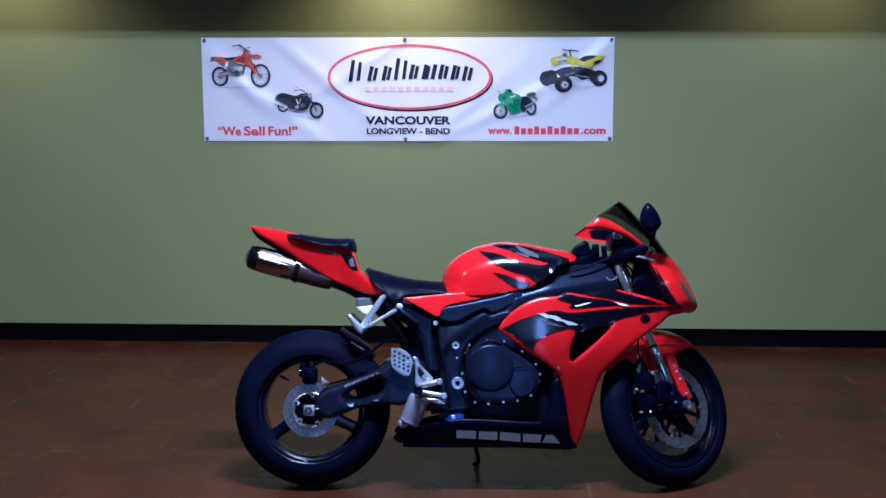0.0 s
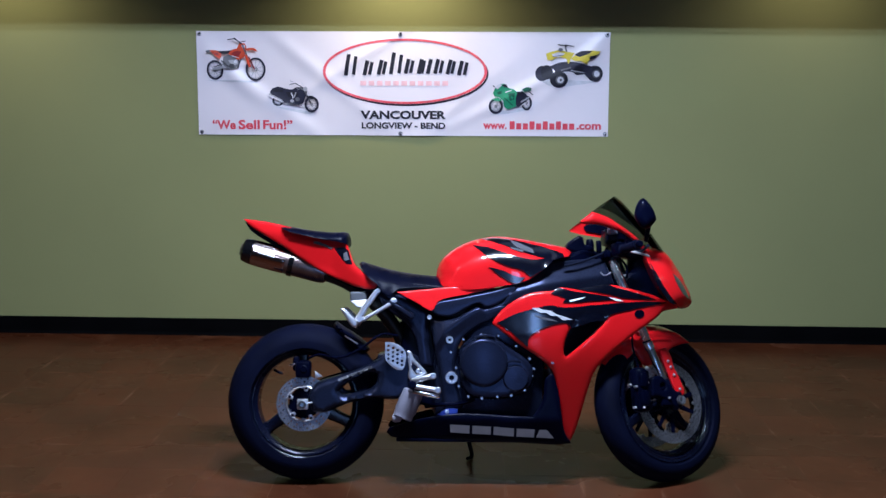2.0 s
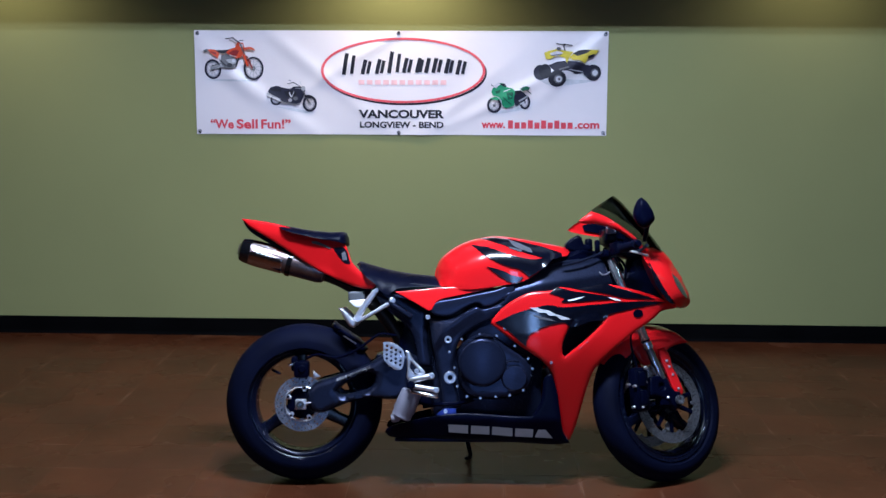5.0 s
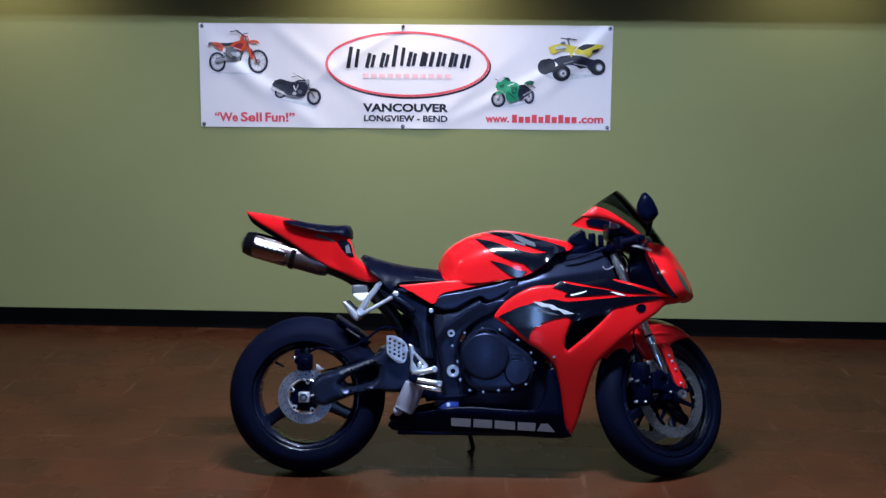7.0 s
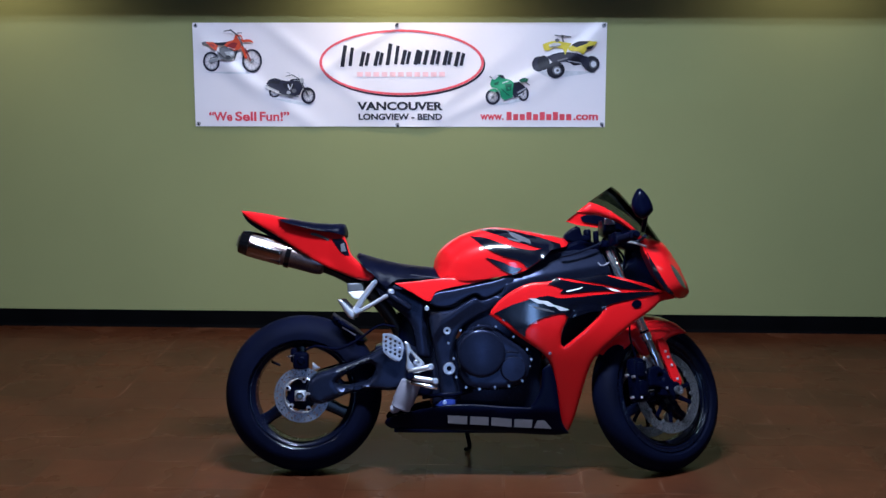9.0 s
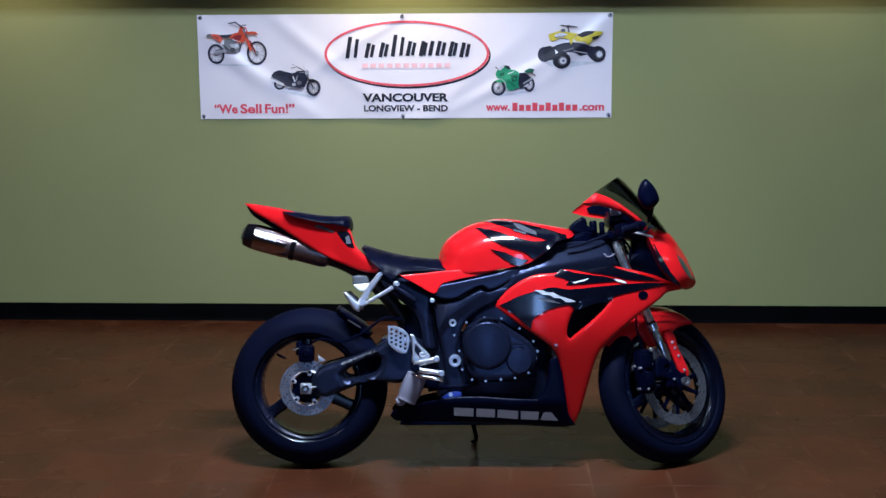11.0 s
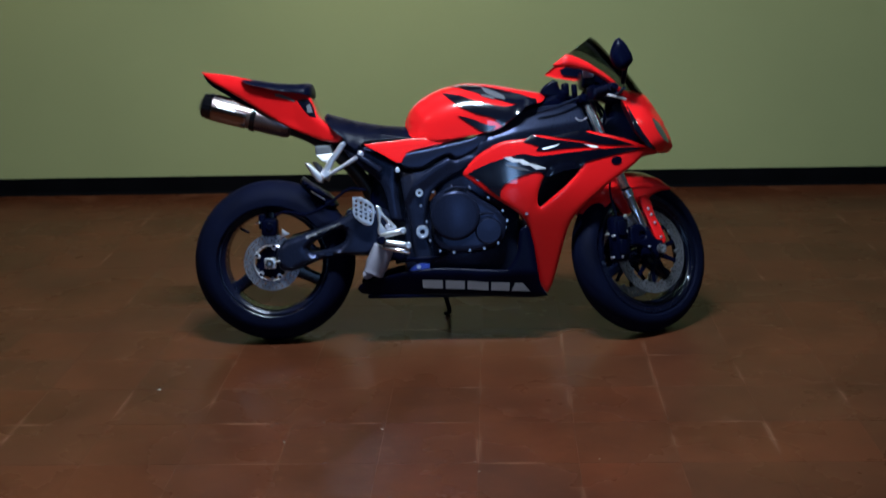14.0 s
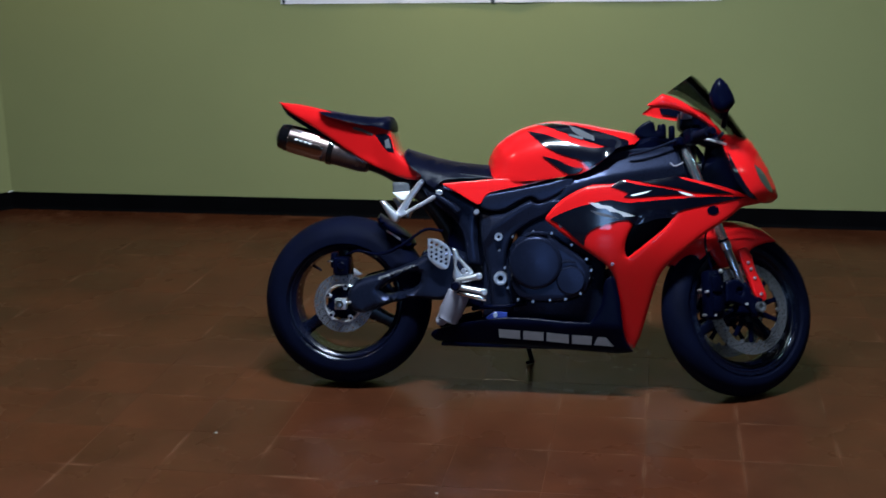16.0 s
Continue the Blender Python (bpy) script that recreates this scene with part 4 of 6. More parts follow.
for (x, z), y, r in zip([(0.560, 0.558), (0.569, 0.414)], (-0.176, -0.172), (0.014, 0.024)):
    part("pivot_nut", lathe([(r, y + 0.02), (r, y), (r * 0.9, y - 0.004), (r * 0.66, y - 0.004), (r * 0.6, y), (r * 0.45, y), (r * 0.42, y + 0.008), (0.0005, y + 0.008)], 32, (x, z), closed=False), M["alloy"], bike, "bright pivot nut")
    part("nut_core", lathe([(r * 0.40, y + 0.009), (r * 0.38, y + 0.004), (0.0005, y + 0.004)], 20, (x, z), closed=False), M["plastic"], bike)
bolt(0.482, 0.643, -0.176, 0.009, bike)
pan = skin([(0.323, 0.201), (0.334, 0.220), (0.436, 0.251), (0.547, 0.274), (0.654, 0.279), (0.783, 0.272), (0.880, 0.269), (0.916, 0.329), (0.928, 0.415), (0.954, 0.436), (0.976, 0.372), (0.989, 0.287), (1.005, 0.208), (1.033, 0.166), (0.977, 0.159), (0.784, 0.168), (0.570, 0.174), (0.345, 0.182)], lambda x, z: 0.158 + 0.02 * np.clip((x - 0.4) / 0.4, 0, 1) - 0.05 * np.clip((0.26 - z) / 0.12, 0, 1), 0.005, 0.014, 0.006, step=0.014)
both("belly_pan", pan.geo(), "plastic", "matt black belly pan")
near_pan = [o for o in bike.children if o.name.startswith("belly_pan")][0]
for pts in ([(0.565, 0.235), (0.640, 0.232), (0.640, 0.200), (0.567, 0.204)], [(0.651, 0.232), (0.721, 0.229), (0.722, 0.197), (0.651, 0.200)], [(0.732, 0.229), (0.809, 0.223), (0.810, 0.191), (0.732, 0.197)], [(0.820, 0.223), (0.889, 0.220), (0.887, 0.188), (0.820, 0.191)], [(0.908, 0.218), (0.936, 0.218), (0.964, 0.185), (0.895, 0.188)]):
    part("brand_bar", pan.decal(pts, 0.0015, 0.012, sharp=20), M["plain_mark"], near_pan, "plain silver block of the brand mark")
part("belly_floor", block((0.36, -0.13, 0.165), (0.98, 0.13, 0.18), 0.006), M["plastic"], bike)
part("blue_tag", slab([(0.515, 0.273), (0.551, 0.295), (0.594, 0.295), (0.594, 0.274), (0.547, 0.265)], -0.162, -0.15, 0.003).geo(), M["blue"], bike, "blue anodised tag")
bolt(0.553, 0.285, -0.166, 0.008, bike)
part("oil_line", hose([(0.47, -0.13, 0.30), (0.52, -0.15, 0.31), (0.60, -0.15, 0.315), (0.66, -0.15, 0.33)], 0.008), M["plastic"], bike)
part("header_pipe", hose([(0.95, -0.07, 0.45), (0.985, -0.08, 0.34), (0.95, -0.08, 0.24), (0.80, -0.06, 0.205), (0.5, -0.05, 0.22)], 0.02, 12), M["titan"], bike)

# side fairing
SX, SW = (0.60, 0.75, 0.90, 1.05, 1.20, 1.32, 1.42, 1.47, 1.50), (0.195, 0.215, 0.225, 0.220, 0.200, 0.170, 0.115, 0.070, 0.03)
SZ, SH = (0.12, 0.25, 0.40, 0.52, 0.60, 0.70, 0.80), (0.28, 0.49, 0.76, 0.96, 1.02, 1.0, 0.92)


def flank(x, z):
    soft = np.linspace(-0.05, 0.05, 9)
    return np.mean([np.interp(x + d, SX, SW) for d in soft], axis=0) * np.mean([np.interp(z + d * 1.4, SZ, SH) for d in soft], axis=0)


side = skin([(0.719, 0.622), (0.730, 0.644), (0.765, 0.683), (0.814, 0.717), (0.872, 0.742), (0.957, 0.751), (0.972, 0.762), (1.053, 0.759), (1.160, 0.775), (1.246, 0.761), (1.332, 0.741), (1.407, 0.714), (1.465, 0.700), (1.450, 0.687), (1.386, 0.675), (1.358, 0.652), (1.311, 0.619), (1.268, 0.591), (1.226, 0.556), (1.173, 0.509), (1.124, 0.457), (1.103, 0.408), (1.082, 0.323), (1.057, 0.217), (1.038, 0.170), (1.021, 0.175), (1.000, 0.210), (0.988, 0.280), (0.977, 0.354), (0.960, 0.428), (0.932, 0.468), (0.884, 0.505), (0.831, 0.539), (0.777, 0.578)], flank, 0.005, 0.016, 0.009, holes=[[(0.993, 0.511), (0.995, 0.555), (1.016, 0.609), (1.041, 0.646), (1.086, 0.663), (1.135, 0.662), (1.153, 0.643), (1.123, 0.604), (1.065, 0.552), (1.004, 0.500)]], step=0.014)
both("side_fairing", side.geo(), "red", "glossy red side fairing with black flashes")
near_side = [o for o in bike.children if o.name.startswith("side_fairing")][0]
for pts in ([(0.737, 0.626), (0.808, 0.660), (0.872, 0.680), (0.936, 0.694), (0.990, 0.686), (1.098, 0.696), (1.205, 0.706), (1.313, 0.712), (1.405, 0.709), (1.313, 0.693), (1.227, 0.675), (1.164, 0.658), (1.150, 0.640), (1.100, 0.634), (1.050, 0.618), (1.020, 0.612), (1.000, 0.628), (0.959, 0.623), (0.909, 0.608), (0.873, 0.588), (0.856, 0.564), (0.855, 0.536), (0.831, 0.555), (0.787, 0.595)],
            [(0.957, 0.752), (0.971, 0.7635), (0.985, 0.759), (1.030, 0.748), (1.076, 0.742), (1.140, 0.734), (1.216, 0.719), (1.119, 0.713), (1.010, 0.704), (0.985, 0.706), (0.998, 0.718), (0.975, 0.729), (0.940, 0.738)],
            [(1.000, 0.7625), (1.053, 0.7605), (1.110, 0.769), (1.158, 0.777), (1.185, 0.767), (1.261, 0.748), (1.355, 0.720), (1.225, 0.724), (1.164, 0.738)]):
    part("black_flash", side.decal(pts, 0.0035), M["gloss_black"], near_side)
# two thin white strokes laid over the black flashes
for pts in ([(1.007, 0.713), (1.058, 0.725), (1.075, 0.729), (1.058, 0.720), (1.015, 0.709)], [(1.161, 0.728), (1.204, 0.720), (1.221, 0.712), (1.193, 0.714)]):
    part("pinstripe", side.decal(pts, 0.0045, 0.008), M["white_print"], near_side, "thin white stroke")
for pts in ([(0.866, 0.684), (0.896, 0.684), (0.930, 0.665), (0.900, 0.665)], [(0.904, 0.678), (0.939, 0.674), (0.973, 0.653), (0.939, 0.655)], [(0.949, 0.664), (0.990, 0.653), (1.024, 0.641), (0.986, 0.638)]):
    part("model_mark", side.decal(pts, 0.0045, 0.008, sharp=20), M["grey_print"], near_side, "plain slanted silver mark")
part("model_mark", side.decal([(0.870, 0.658), (0.937, 0.644), (0.969, 0.632), (0.905, 0.642)], 0.0045, 0.008, sharp=20), M["dim_print"], near_side, "plain slanted grey mark")
part("fairing_plug", side.decal([(1.264, 0.663), (1.274, 0.678), (1.294, 0.679), (1.304, 0.666), (1.296, 0.653), (1.275, 0.651)], 0.003, 0.006, sharp=80), M["plastic"], near_side, "round black fairing plug")
for x, z in [(0.774, 0.604), (0.951, 0.476)]:
    q = np.array([[x, z]])
    bolt(x, z, float(side.y(q)[0]) - 0.002, 0.0055, near_side, "disc")
# inside of the vent opening
part("vent_duct", skin([(0.993, 0.511), (0.995, 0.555), (1.016, 0.609), (1.041, 0.646), (1.086, 0.663), (1.135, 0.662), (1.153, 0.643), (1.123, 0.604), (1.065, 0.552), (1.004, 0.500)], lambda x, z: flank(x, z) - 0.05, 0.004, 0.01, 0.004, step=0.014).geo(), M["plastic"], bike, "dark duct behind the fairing opening")

# nose, headlamps, screen, mirror
np_ = [(1.320, 0.921), (1.356, 0.924), (1.408, 0.912), (1.449, 0.861), (1.485, 0.799), (1.512, 0.739), (1.521, 0.706), (1.486, 0.685), (1.434, 0.698), (1.396, 0.734), (1.363, 0.777), (1.337, 0.828), (1.317, 0.880)]
nose = pillow(np_, lambda x, z: 0.185 - 0.05 * np.clip((z - 0.8) / 0.12, 0, 1), 0.13, step=0.011, ridge=np_[1:8], relax=6)
ns = part("nose_cowl", nose.geo(), M["red"], bike, "glossy red nose cowl")
for s in (1, -1):
    g = nose.decal([(1.420, 0.822), (1.452, 0.797), (1.482, 0.748), (1.493, 0.722), (1.466, 0.738), (1.437, 0.776)], 0.002, 0.008)
    part("headlamp", g if s > 0 else mirrored(g), M["lamp"], ns, "dark smoked headlamp")
part("black_flash", nose.decal([(1.329, 0.869), (1.346, 0.830), (1.373, 0.778), (1.403, 0.735), (1.434, 0.703), (1.404, 0.709), (1.377, 0.739), (1.347, 0.786)], 0.002, 0.008), M["gloss_black"], ns)


def hollow(points, ridge, half, edge, mat, name, label, low=0.02):
    """A cowl open below: both flanks from a ridge, given a wall thickness."""
    f = Form(points, None, None, step=0.011, ridge=ridge)
    v, t = sheet(f.loop, f.step, (), (0.12, 0.4, 0.85))
    y = low + (half - low) * bulge(f.depth(v), edge)
    n = len(v)
    ob = part(name, ([(x, -yy, z) for (x, z), yy in zip(v, y)] + [(x, yy, z) for (x, z), yy in zip(v, y)], [tuple(q) for q in t] + [tuple(i + n for i in q[::-1]) for q in t]), mat, bike, label, 60)
    mod = ob.modifiers.new("wall", "SOLIDIFY")
    mod.thickness, mod.offset = 0.004, 0
    return ob


scr = [(1.137, 1.071), (1.177, 1.101), (1.211, 1.126), (1.240, 1.102), (1.289, 1.049), (1.341, 0.996), (1.375, 0.951), (1.406, 0.909), (1.368, 0.916), (1.337, 0.944), (1.290, 0.988), (1.233, 1.026), (1.177, 1.059)]
hollow(scr, scr[2:8], 0.16, 0.16, M["screen"], "windscreen", "smoked double-bubble windscreen", 0.012)
half_cowl = lambda x, z: 0.165 - 0.06 * np.clip((x - 1.20) / 0.16, 0, 1) + 0 * z
part("upper_cowl", skin([(1.055, 1.016), (1.105, 1.056), (1.153, 1.041), (1.208, 1.010), (1.262, 0.976), (1.306, 0.938), (1.329, 0.905), (1.309, 0.903), (1.291, 0.929), (1.241, 0.965), (1.186, 0.990), (1.125, 1.006), (1.077, 1.008)], half_cowl, 0.006, 0.026, 0.017, step=0.007).geo(), M["red"], bike, "glossy red screen surround")
far_cowl = part("upper_cowl", mirrored(skin([(1.050, 0.995), (1.080, 1.021), (1.121, 1.042), (1.177, 1.038), (1.238, 1.019), (1.289, 0.987), (1.304, 0.955), (1.229, 0.965), (1.145, 0.975), (1.099, 0.982)], half_cowl, 0.006, 0.012, 0.007, step=0.009).geo()), M["red"], bike, "glossy red screen surround with a black inside")
part("cowl_liner", mirrored(slab([(1.111, 1.014), (1.143, 1.026), (1.175, 1.024), (1.231, 1.004), (1.269, 0.977), (1.225, 0.978), (1.155, 0.989), (1.120, 0.995)], -0.154, -0.150, 0.001, step=0.010, strips=False).geo()), M["plastic"], far_cowl, "black inside of the cowl")
part("instrument_panel", slab([(1.170, 0.992), (1.223, 1.002), (1.308, 0.937), (1.335, 0.880), (1.280, 0.874), (1.206, 0.909), (1.175, 0.943)], -0.07, 0.07, 0.012, step=0.014).geo(), M["plastic"], bike, "black back of the instruments")
part("steering_damper", merged(slab([(1.017, 0.911), (1.024, 0.933), (1.041, 0.951), (1.068, 0.968), (1.084, 0.961), (1.091, 0.934), (1.122, 0.926), (1.127, 0.908), (1.078, 0.898)], -0.05, 0.03, 0.008, step=0.012).geo(), rod((1.075, -0.02, 0.925), (1.075, -0.02, 0.955), 0.016)), M["plastic"], bike, "black steering damper ahead of the tank")
part("ignition_lock", merged(rod((1.115, -0.03, 0.90), (1.112, -0.03, 0.955), 0.015), rod((1.15, -0.03, 0.90), (1.146, -0.03, 0.95), 0.011)), M["plastic"], bike)
mir = Form([(1.260, 1.032), (1.262, 1.066), (1.277, 1.099), (1.292, 1.108), (1.314, 1.088), (1.335, 1.054), (1.344, 1.026), (1.331, 1.007), (1.310, 0.989), (1.284, 0.996)], lambda x, z, d: -0.20 - 0.03 * bulge(d, 0.03), lambda x, z, d: -0.20 + 0.03 * bulge(d, 0.03), step=0.010)
part("mirror", mir.geo(), M["plastic"], bike, "black rear-view mirror")
part("mirror_stem", hose([(1.325, -0.195, 1.05), (1.318, -0.18, 1.00), (1.312, -0.15, 0.945)], 0.009, 10), M["plastic"], bike)
part("brake_lever", hose([(1.250, -0.165, 0.905), (1.286, -0.170, 0.897), (1.323, -0.165, 0.886)], 0.0045), M["alloy"], bike, "bare aluminium lever tip")
part("reservoir", turned([(0, 0.017), (0.1, 0.020), (0.9, 0.020), (1, 0.017)], (1.192, -0.10, 0.972), (1.190, -0.10, 0.999), 24), M["canister"], bike, "frosted brake fluid cup")
part("control_cable", hose([(1.215, -0.05, 0.90), (1.230, -0.05, 0.878), (1.247, -0.05, 0.860), (1.257, -0.05, 0.838), (1.255, -0.05, 0.80)], 0.005), M["plastic"], bike, "black control cable")
part("hose_clip", hose([(1.139, -0.145, 0.823), (1.150, -0.148, 0.812), (1.162, -0.148, 0.812), (1.182, -0.145, 0.824)], 0.0028), M["canister"], bike, "pale hose clip")
part("control_cable", hose([(1.000, -0.136, 0.846), (1.040, -0.132, 0.855), (1.102, -0.118, 0.876), (1.16, -0.10, 0.90)], 0.005), M["charcoal"], bike, "dark cable over the frame")
part("dashboard", merged(block((1.17, -0.08, 0.93), (1.25, 0.08, 0.99), 0.015), block((1.19, -0.06, 0.89), (1.28, 0.06, 0.94), 0.012)), M["plastic"], bike, "dark instrument cluster")

# steering: fork, clamps, bars, wheel, fender
for s in (-1, 1):
    y = 0.105 * s
    low = Vector((FW - 0.012, y, RF))
    leg = steered("fork_leg", rod(low + axis * 0.03, low + axis * 0.24, 0.0165), M["slider"], bike, "chrome fork slider")
    part("fork_foot", turned_by(merged(rod(low - axis * 0.035, low + axis * 0.096, 0.021), block((FW - 0.075, y - 0.018, RF - 0.02), (FW + 0.03, y + 0.018, RF + 0.04), 0.012)), TURN), M["plastic"], leg, "black axle lug")
    steered("fork_tube", rod(low + axis * 0.25, low + axis * 0.605, 0.0180), M["bright_tube"], bike, "bare aluminium fork tube")
    part("fork_seal", turned_by(turned([(0, 0.016), (0.06, 0.0205), (0.90, 0.0205), (1, 0.018)], low + axis * 0.222, low + axis * 0.252, 28), TURN), M["bright_tube"], leg)
    part("dust_seal", turned_by(turned([(0, 0.0185), (0.2, 0.0192), (0.8, 0.0192), (1, 0.0185)], low + axis * 0.2535, low + axis * 0.2595, 28), TURN), M["plastic"], leg)
    bar0 = low + axis * 0.625
    bar1 = bar0 + Vector((-0.04, 0.22 * s, -0.02))
    bar = steered("handlebar", rod(bar0, bar0.lerp(bar1, 0.5), 0.012), M["plastic"], bike, "black clip-on handlebar")
    part("hand_grip", turned_by(turned([(0, 0.019), (0.06, 0.021), (0.1, 0.017), (0.9, 0.017), (0.93, 0.02), (1, 0.018)], bar0.lerp(bar1, 0.48), bar1, 20), TURN), M["rubber"], bar, "black rubber grip")
    part("bar_weight", turned_by(rod(bar1, bar1.lerp(bar0, -0.10), 0.015), TURN), M["plastic"], bar)
    part("switch_box", turned_by(block(tuple(bar0.lerp(bar1, 0.38) - Vector((0.025, 0.025, 0.022))), tuple(bar0.lerp(bar1, 0.38) + Vector((0.025, 0.025, 0.03))), 0.008), TURN), M["plastic"], bar)
    piv = bar0.lerp(bar1, 0.32) + Vector((0.05, 0, 0))
    part("lever", turned_by(hose([piv, bar0.lerp(bar1, 0.6) + Vector((0.07, 0, -0.005)), bar1 + Vector((0.05, 0, 0.0))], 0.006), TURN), M["charcoal"], bar, "dark hand lever")
    part("fluid_cup", turned_by(rod(bar0 + Vector((0.03, 0.045 * s, 0.02)), bar0 + Vector((0.025, 0.045 * s, 0.050)), 0.015), TURN), M["plastic"], bar)
steered("triple_clamp", merged(*[block((FW - 0.012 + axis.x * k - 0.035, -0.13, RF + axis.z * k - 0.016), (FW - 0.012 + axis.x * k + 0.03, 0.13, RF + axis.z * k + 0.016), 0.01) for k in (0.44, 0.62)]), M["plastic"], bike, "black triple clamps")
steered("cable_bundle", hose([(FW - 0.22, -0.03, 0.92), (FW - 0.17, -0.05, 0.86), (FW - 0.15, -0.05, 0.79), (FW - 0.19, -0.03, 0.72)], 0.008), M["plastic"], bike)

wheel = lowered("front_wheel", rim(FW, RF, RIM, 0.10), M["cast_wheel"], bike, "gloss black cast front wheel")
part("tyre", turned_by(tyre(FW, RF, RF, 0.12, RIM), LOW), M["rubber"], wheel, "black sport tyre")
part("tread_groove", turned_by(tread(FW, RF, RF, 0.12, 22), LOW), M["plastic"], wheel)
for y in (-0.0445, 0.0445):
    part("rim_lip", turned_by(rim_lip(FW, RF, RIM - 0.010, y), LOW), M["wheel"], wheel)
    part("rim_lip", turned_by(rim_lip(FW, RF, RIM - 0.024, 0.80 * y), LOW), M["wheel"], wheel)
part("hub", turned_by(lathe([(0.014, -0.062), (0.05, -0.062), (0.052, -0.05), (0.03, -0.03), (0.03, 0.03), (0.052, 0.05), (0.05, 0.062), (0.014, 0.062)], 40, (FW, RF)), LOW), M["wheel"], wheel)
for a in (85, 205, 325):
    part("spoke", turned_by(spoke(FW, RF, radians(a), 0.03, RIM - 0.034, 0.05, 0.034, 0.05, 0.04), LOW), M["cast_wheel"], wheel)
for s in (-1, 1):
    y = -0.072 if s < 0 else 0.067
    disc = lowered("front_brake_disc", drilled(FW, RF, 0.122, 0.160, y, 0.005, [(0.132, 30, 0.0036), (0.142, 30, 0.0036), (0.152, 30, 0.0036)], 0.004), M["disc"], bike, "drilled steel front brake disc")
    for a in range(18, 378, 36):
        part("carrier_arm", turned_by(spoke(FW, RF, radians(a), 0.045, 0.118, 0.024, 0.014, 0.006, 0.006), LOW @ Matrix.Translation((0, y, 0))), M["plastic"], disc)
    for a in range(0, 360, 36):
        c, d = FW + 0.121 * math.cos(radians(a)), RF + 0.121 * math.sin(radians(a))
        part("rivet", turned_by(lathe([(0.0075, y + 0.006), (0.0075, y - 0.002), (0.004, y - 0.003), (0.0005, y - 0.002)], 12, (c, d), closed=False), LOW), M["disc"], disc)
    yc = y - 0.03 if s < 0 else y + 0.03
    part("front_caliper", turned_by(merged(block((FW - 0.205, yc - 0.026, RF - 0.045), (FW - 0.135, yc + 0.03, RF + 0.125), 0.018), block((FW - 0.195, yc - 0.036, RF - 0.025), (FW - 0.155, yc - 0.02, RF + 0.035), 0.010), block((FW - 0.195, yc - 0.036, RF + 0.045), (FW - 0.155, yc - 0.02, RF + 0.105), 0.010), rod((FW - 0.15, yc, RF + 0.03), (FW - 0.05, yc, RF + 0.05), 0.014)), LOW), M["plastic"], bike, "black radial brake caliper")
    cast = slab([(FW - 0.128, RF + 0.086), (FW - 0.078, RF + 0.094), (FW - 0.034, RF + 0.058), (FW + 0.026, RF + 0.012), (FW + 0.020, RF - 0.022), (FW - 0.012, RF - 0.030), (FW - 0.050, RF - 0.004), (FW - 0.092, RF + 0.012), (FW - 0.132, RF + 0.014)], -0.124, -0.096, 0.007, holes=[ring(FW - 0.072, RF + 0.052, 0.014, 14)], step=0.012).geo()
    part("caliper_mount", turned_by(cast if s < 0 else mirrored(cast), LOW), M["plastic"], bike, "black caliper mount at the foot of the fork")
    part("caliper_bolt", turned_by(rod((FW - 0.16, yc - 0.03, RF + 0.118), (FW - 0.16, yc - 0.042, RF + 0.118), 0.008), LOW), M["alloy"], bike)
    part("brake_line", turned_by(hose([(FW - 0.17, yc, RF + 0.12), (FW - 0.20, yc * 1.1, RF + 0.22), (FW - 0.17, yc, RF + 0.34), (FW - 0.22, yc * 0.8, RF + 0.5)], 0.004), LOW), M["plastic"], bike)
for x, z in [(1.217, 0.394), (1.242, 0.367), (1.158, 0.355), (1.187, 0.350), (1.173, 0.270), (1.215, 0.271), (1.346, 0.311)]:
    lowered("caliper_bolt", lathe([(0.0048, -0.115), (0.0048, -0.130), (0.003, -0.132), (0.0005, -0.131)], 12, (x, z), closed=False), M["alloy"], bike)
lowered("front_axle", merged(rod((FW, -0.135, RF), (FW, 0.135, RF), 0.012), lathe([(0.018, -0.142), (0.018, -0.128), (0.008, -0.128), (0.008, -0.136), (0.011, -0.142)], 24, (FW, RF))), M["disc"], bike)


def mudguard(cx, cz, r, a0, a1, w, n=36):
    """A curved guard over the tyre, crowned across and thinner at its tips."""
    verts, faces, k = [], [], 13
    for layer in (0.0, -0.004):
        for i in range(n):
            s = i / (n - 1)
            a = radians(a0 + (a1 - a0) * s)
            h = w / 2 * min(1, 0.45 + 2.4 * s, 0.35 + 3.5 * (1 - s))
            for j in range(k):
                b = (j / (k - 1) * 2 - 1) * 1.25
                rr = r + layer - 0.085 * (1 - math.cos(b)) + 0.006 * math.cos(3 * b)
                verts.append((cx + rr * math.cos(a), h * math.sin(b) / math.sin(1.25), cz + rr * math.sin(a)))
    m = n * k
    for i in range(n - 1):
        for j in range(k - 1):
            q = (i * k + j, i * k + j + 1, (i + 1) * k + j + 1, (i + 1) * k + j)
            faces += [q, tuple(p + m for p in q[::-1])]
    for i in range(n - 1):
        for j in (0, k - 1):
            faces.append((i * k + j, (i + 1) * k + j, (i + 1) * k + j + m, i * k + j + m))
    for i in (0, n - 1):
        for j in range(k - 1):
            faces.append((i * k + j, i * k + j + 1, i * k + j + 1 + m, i * k + j + m))
    return verts, faces


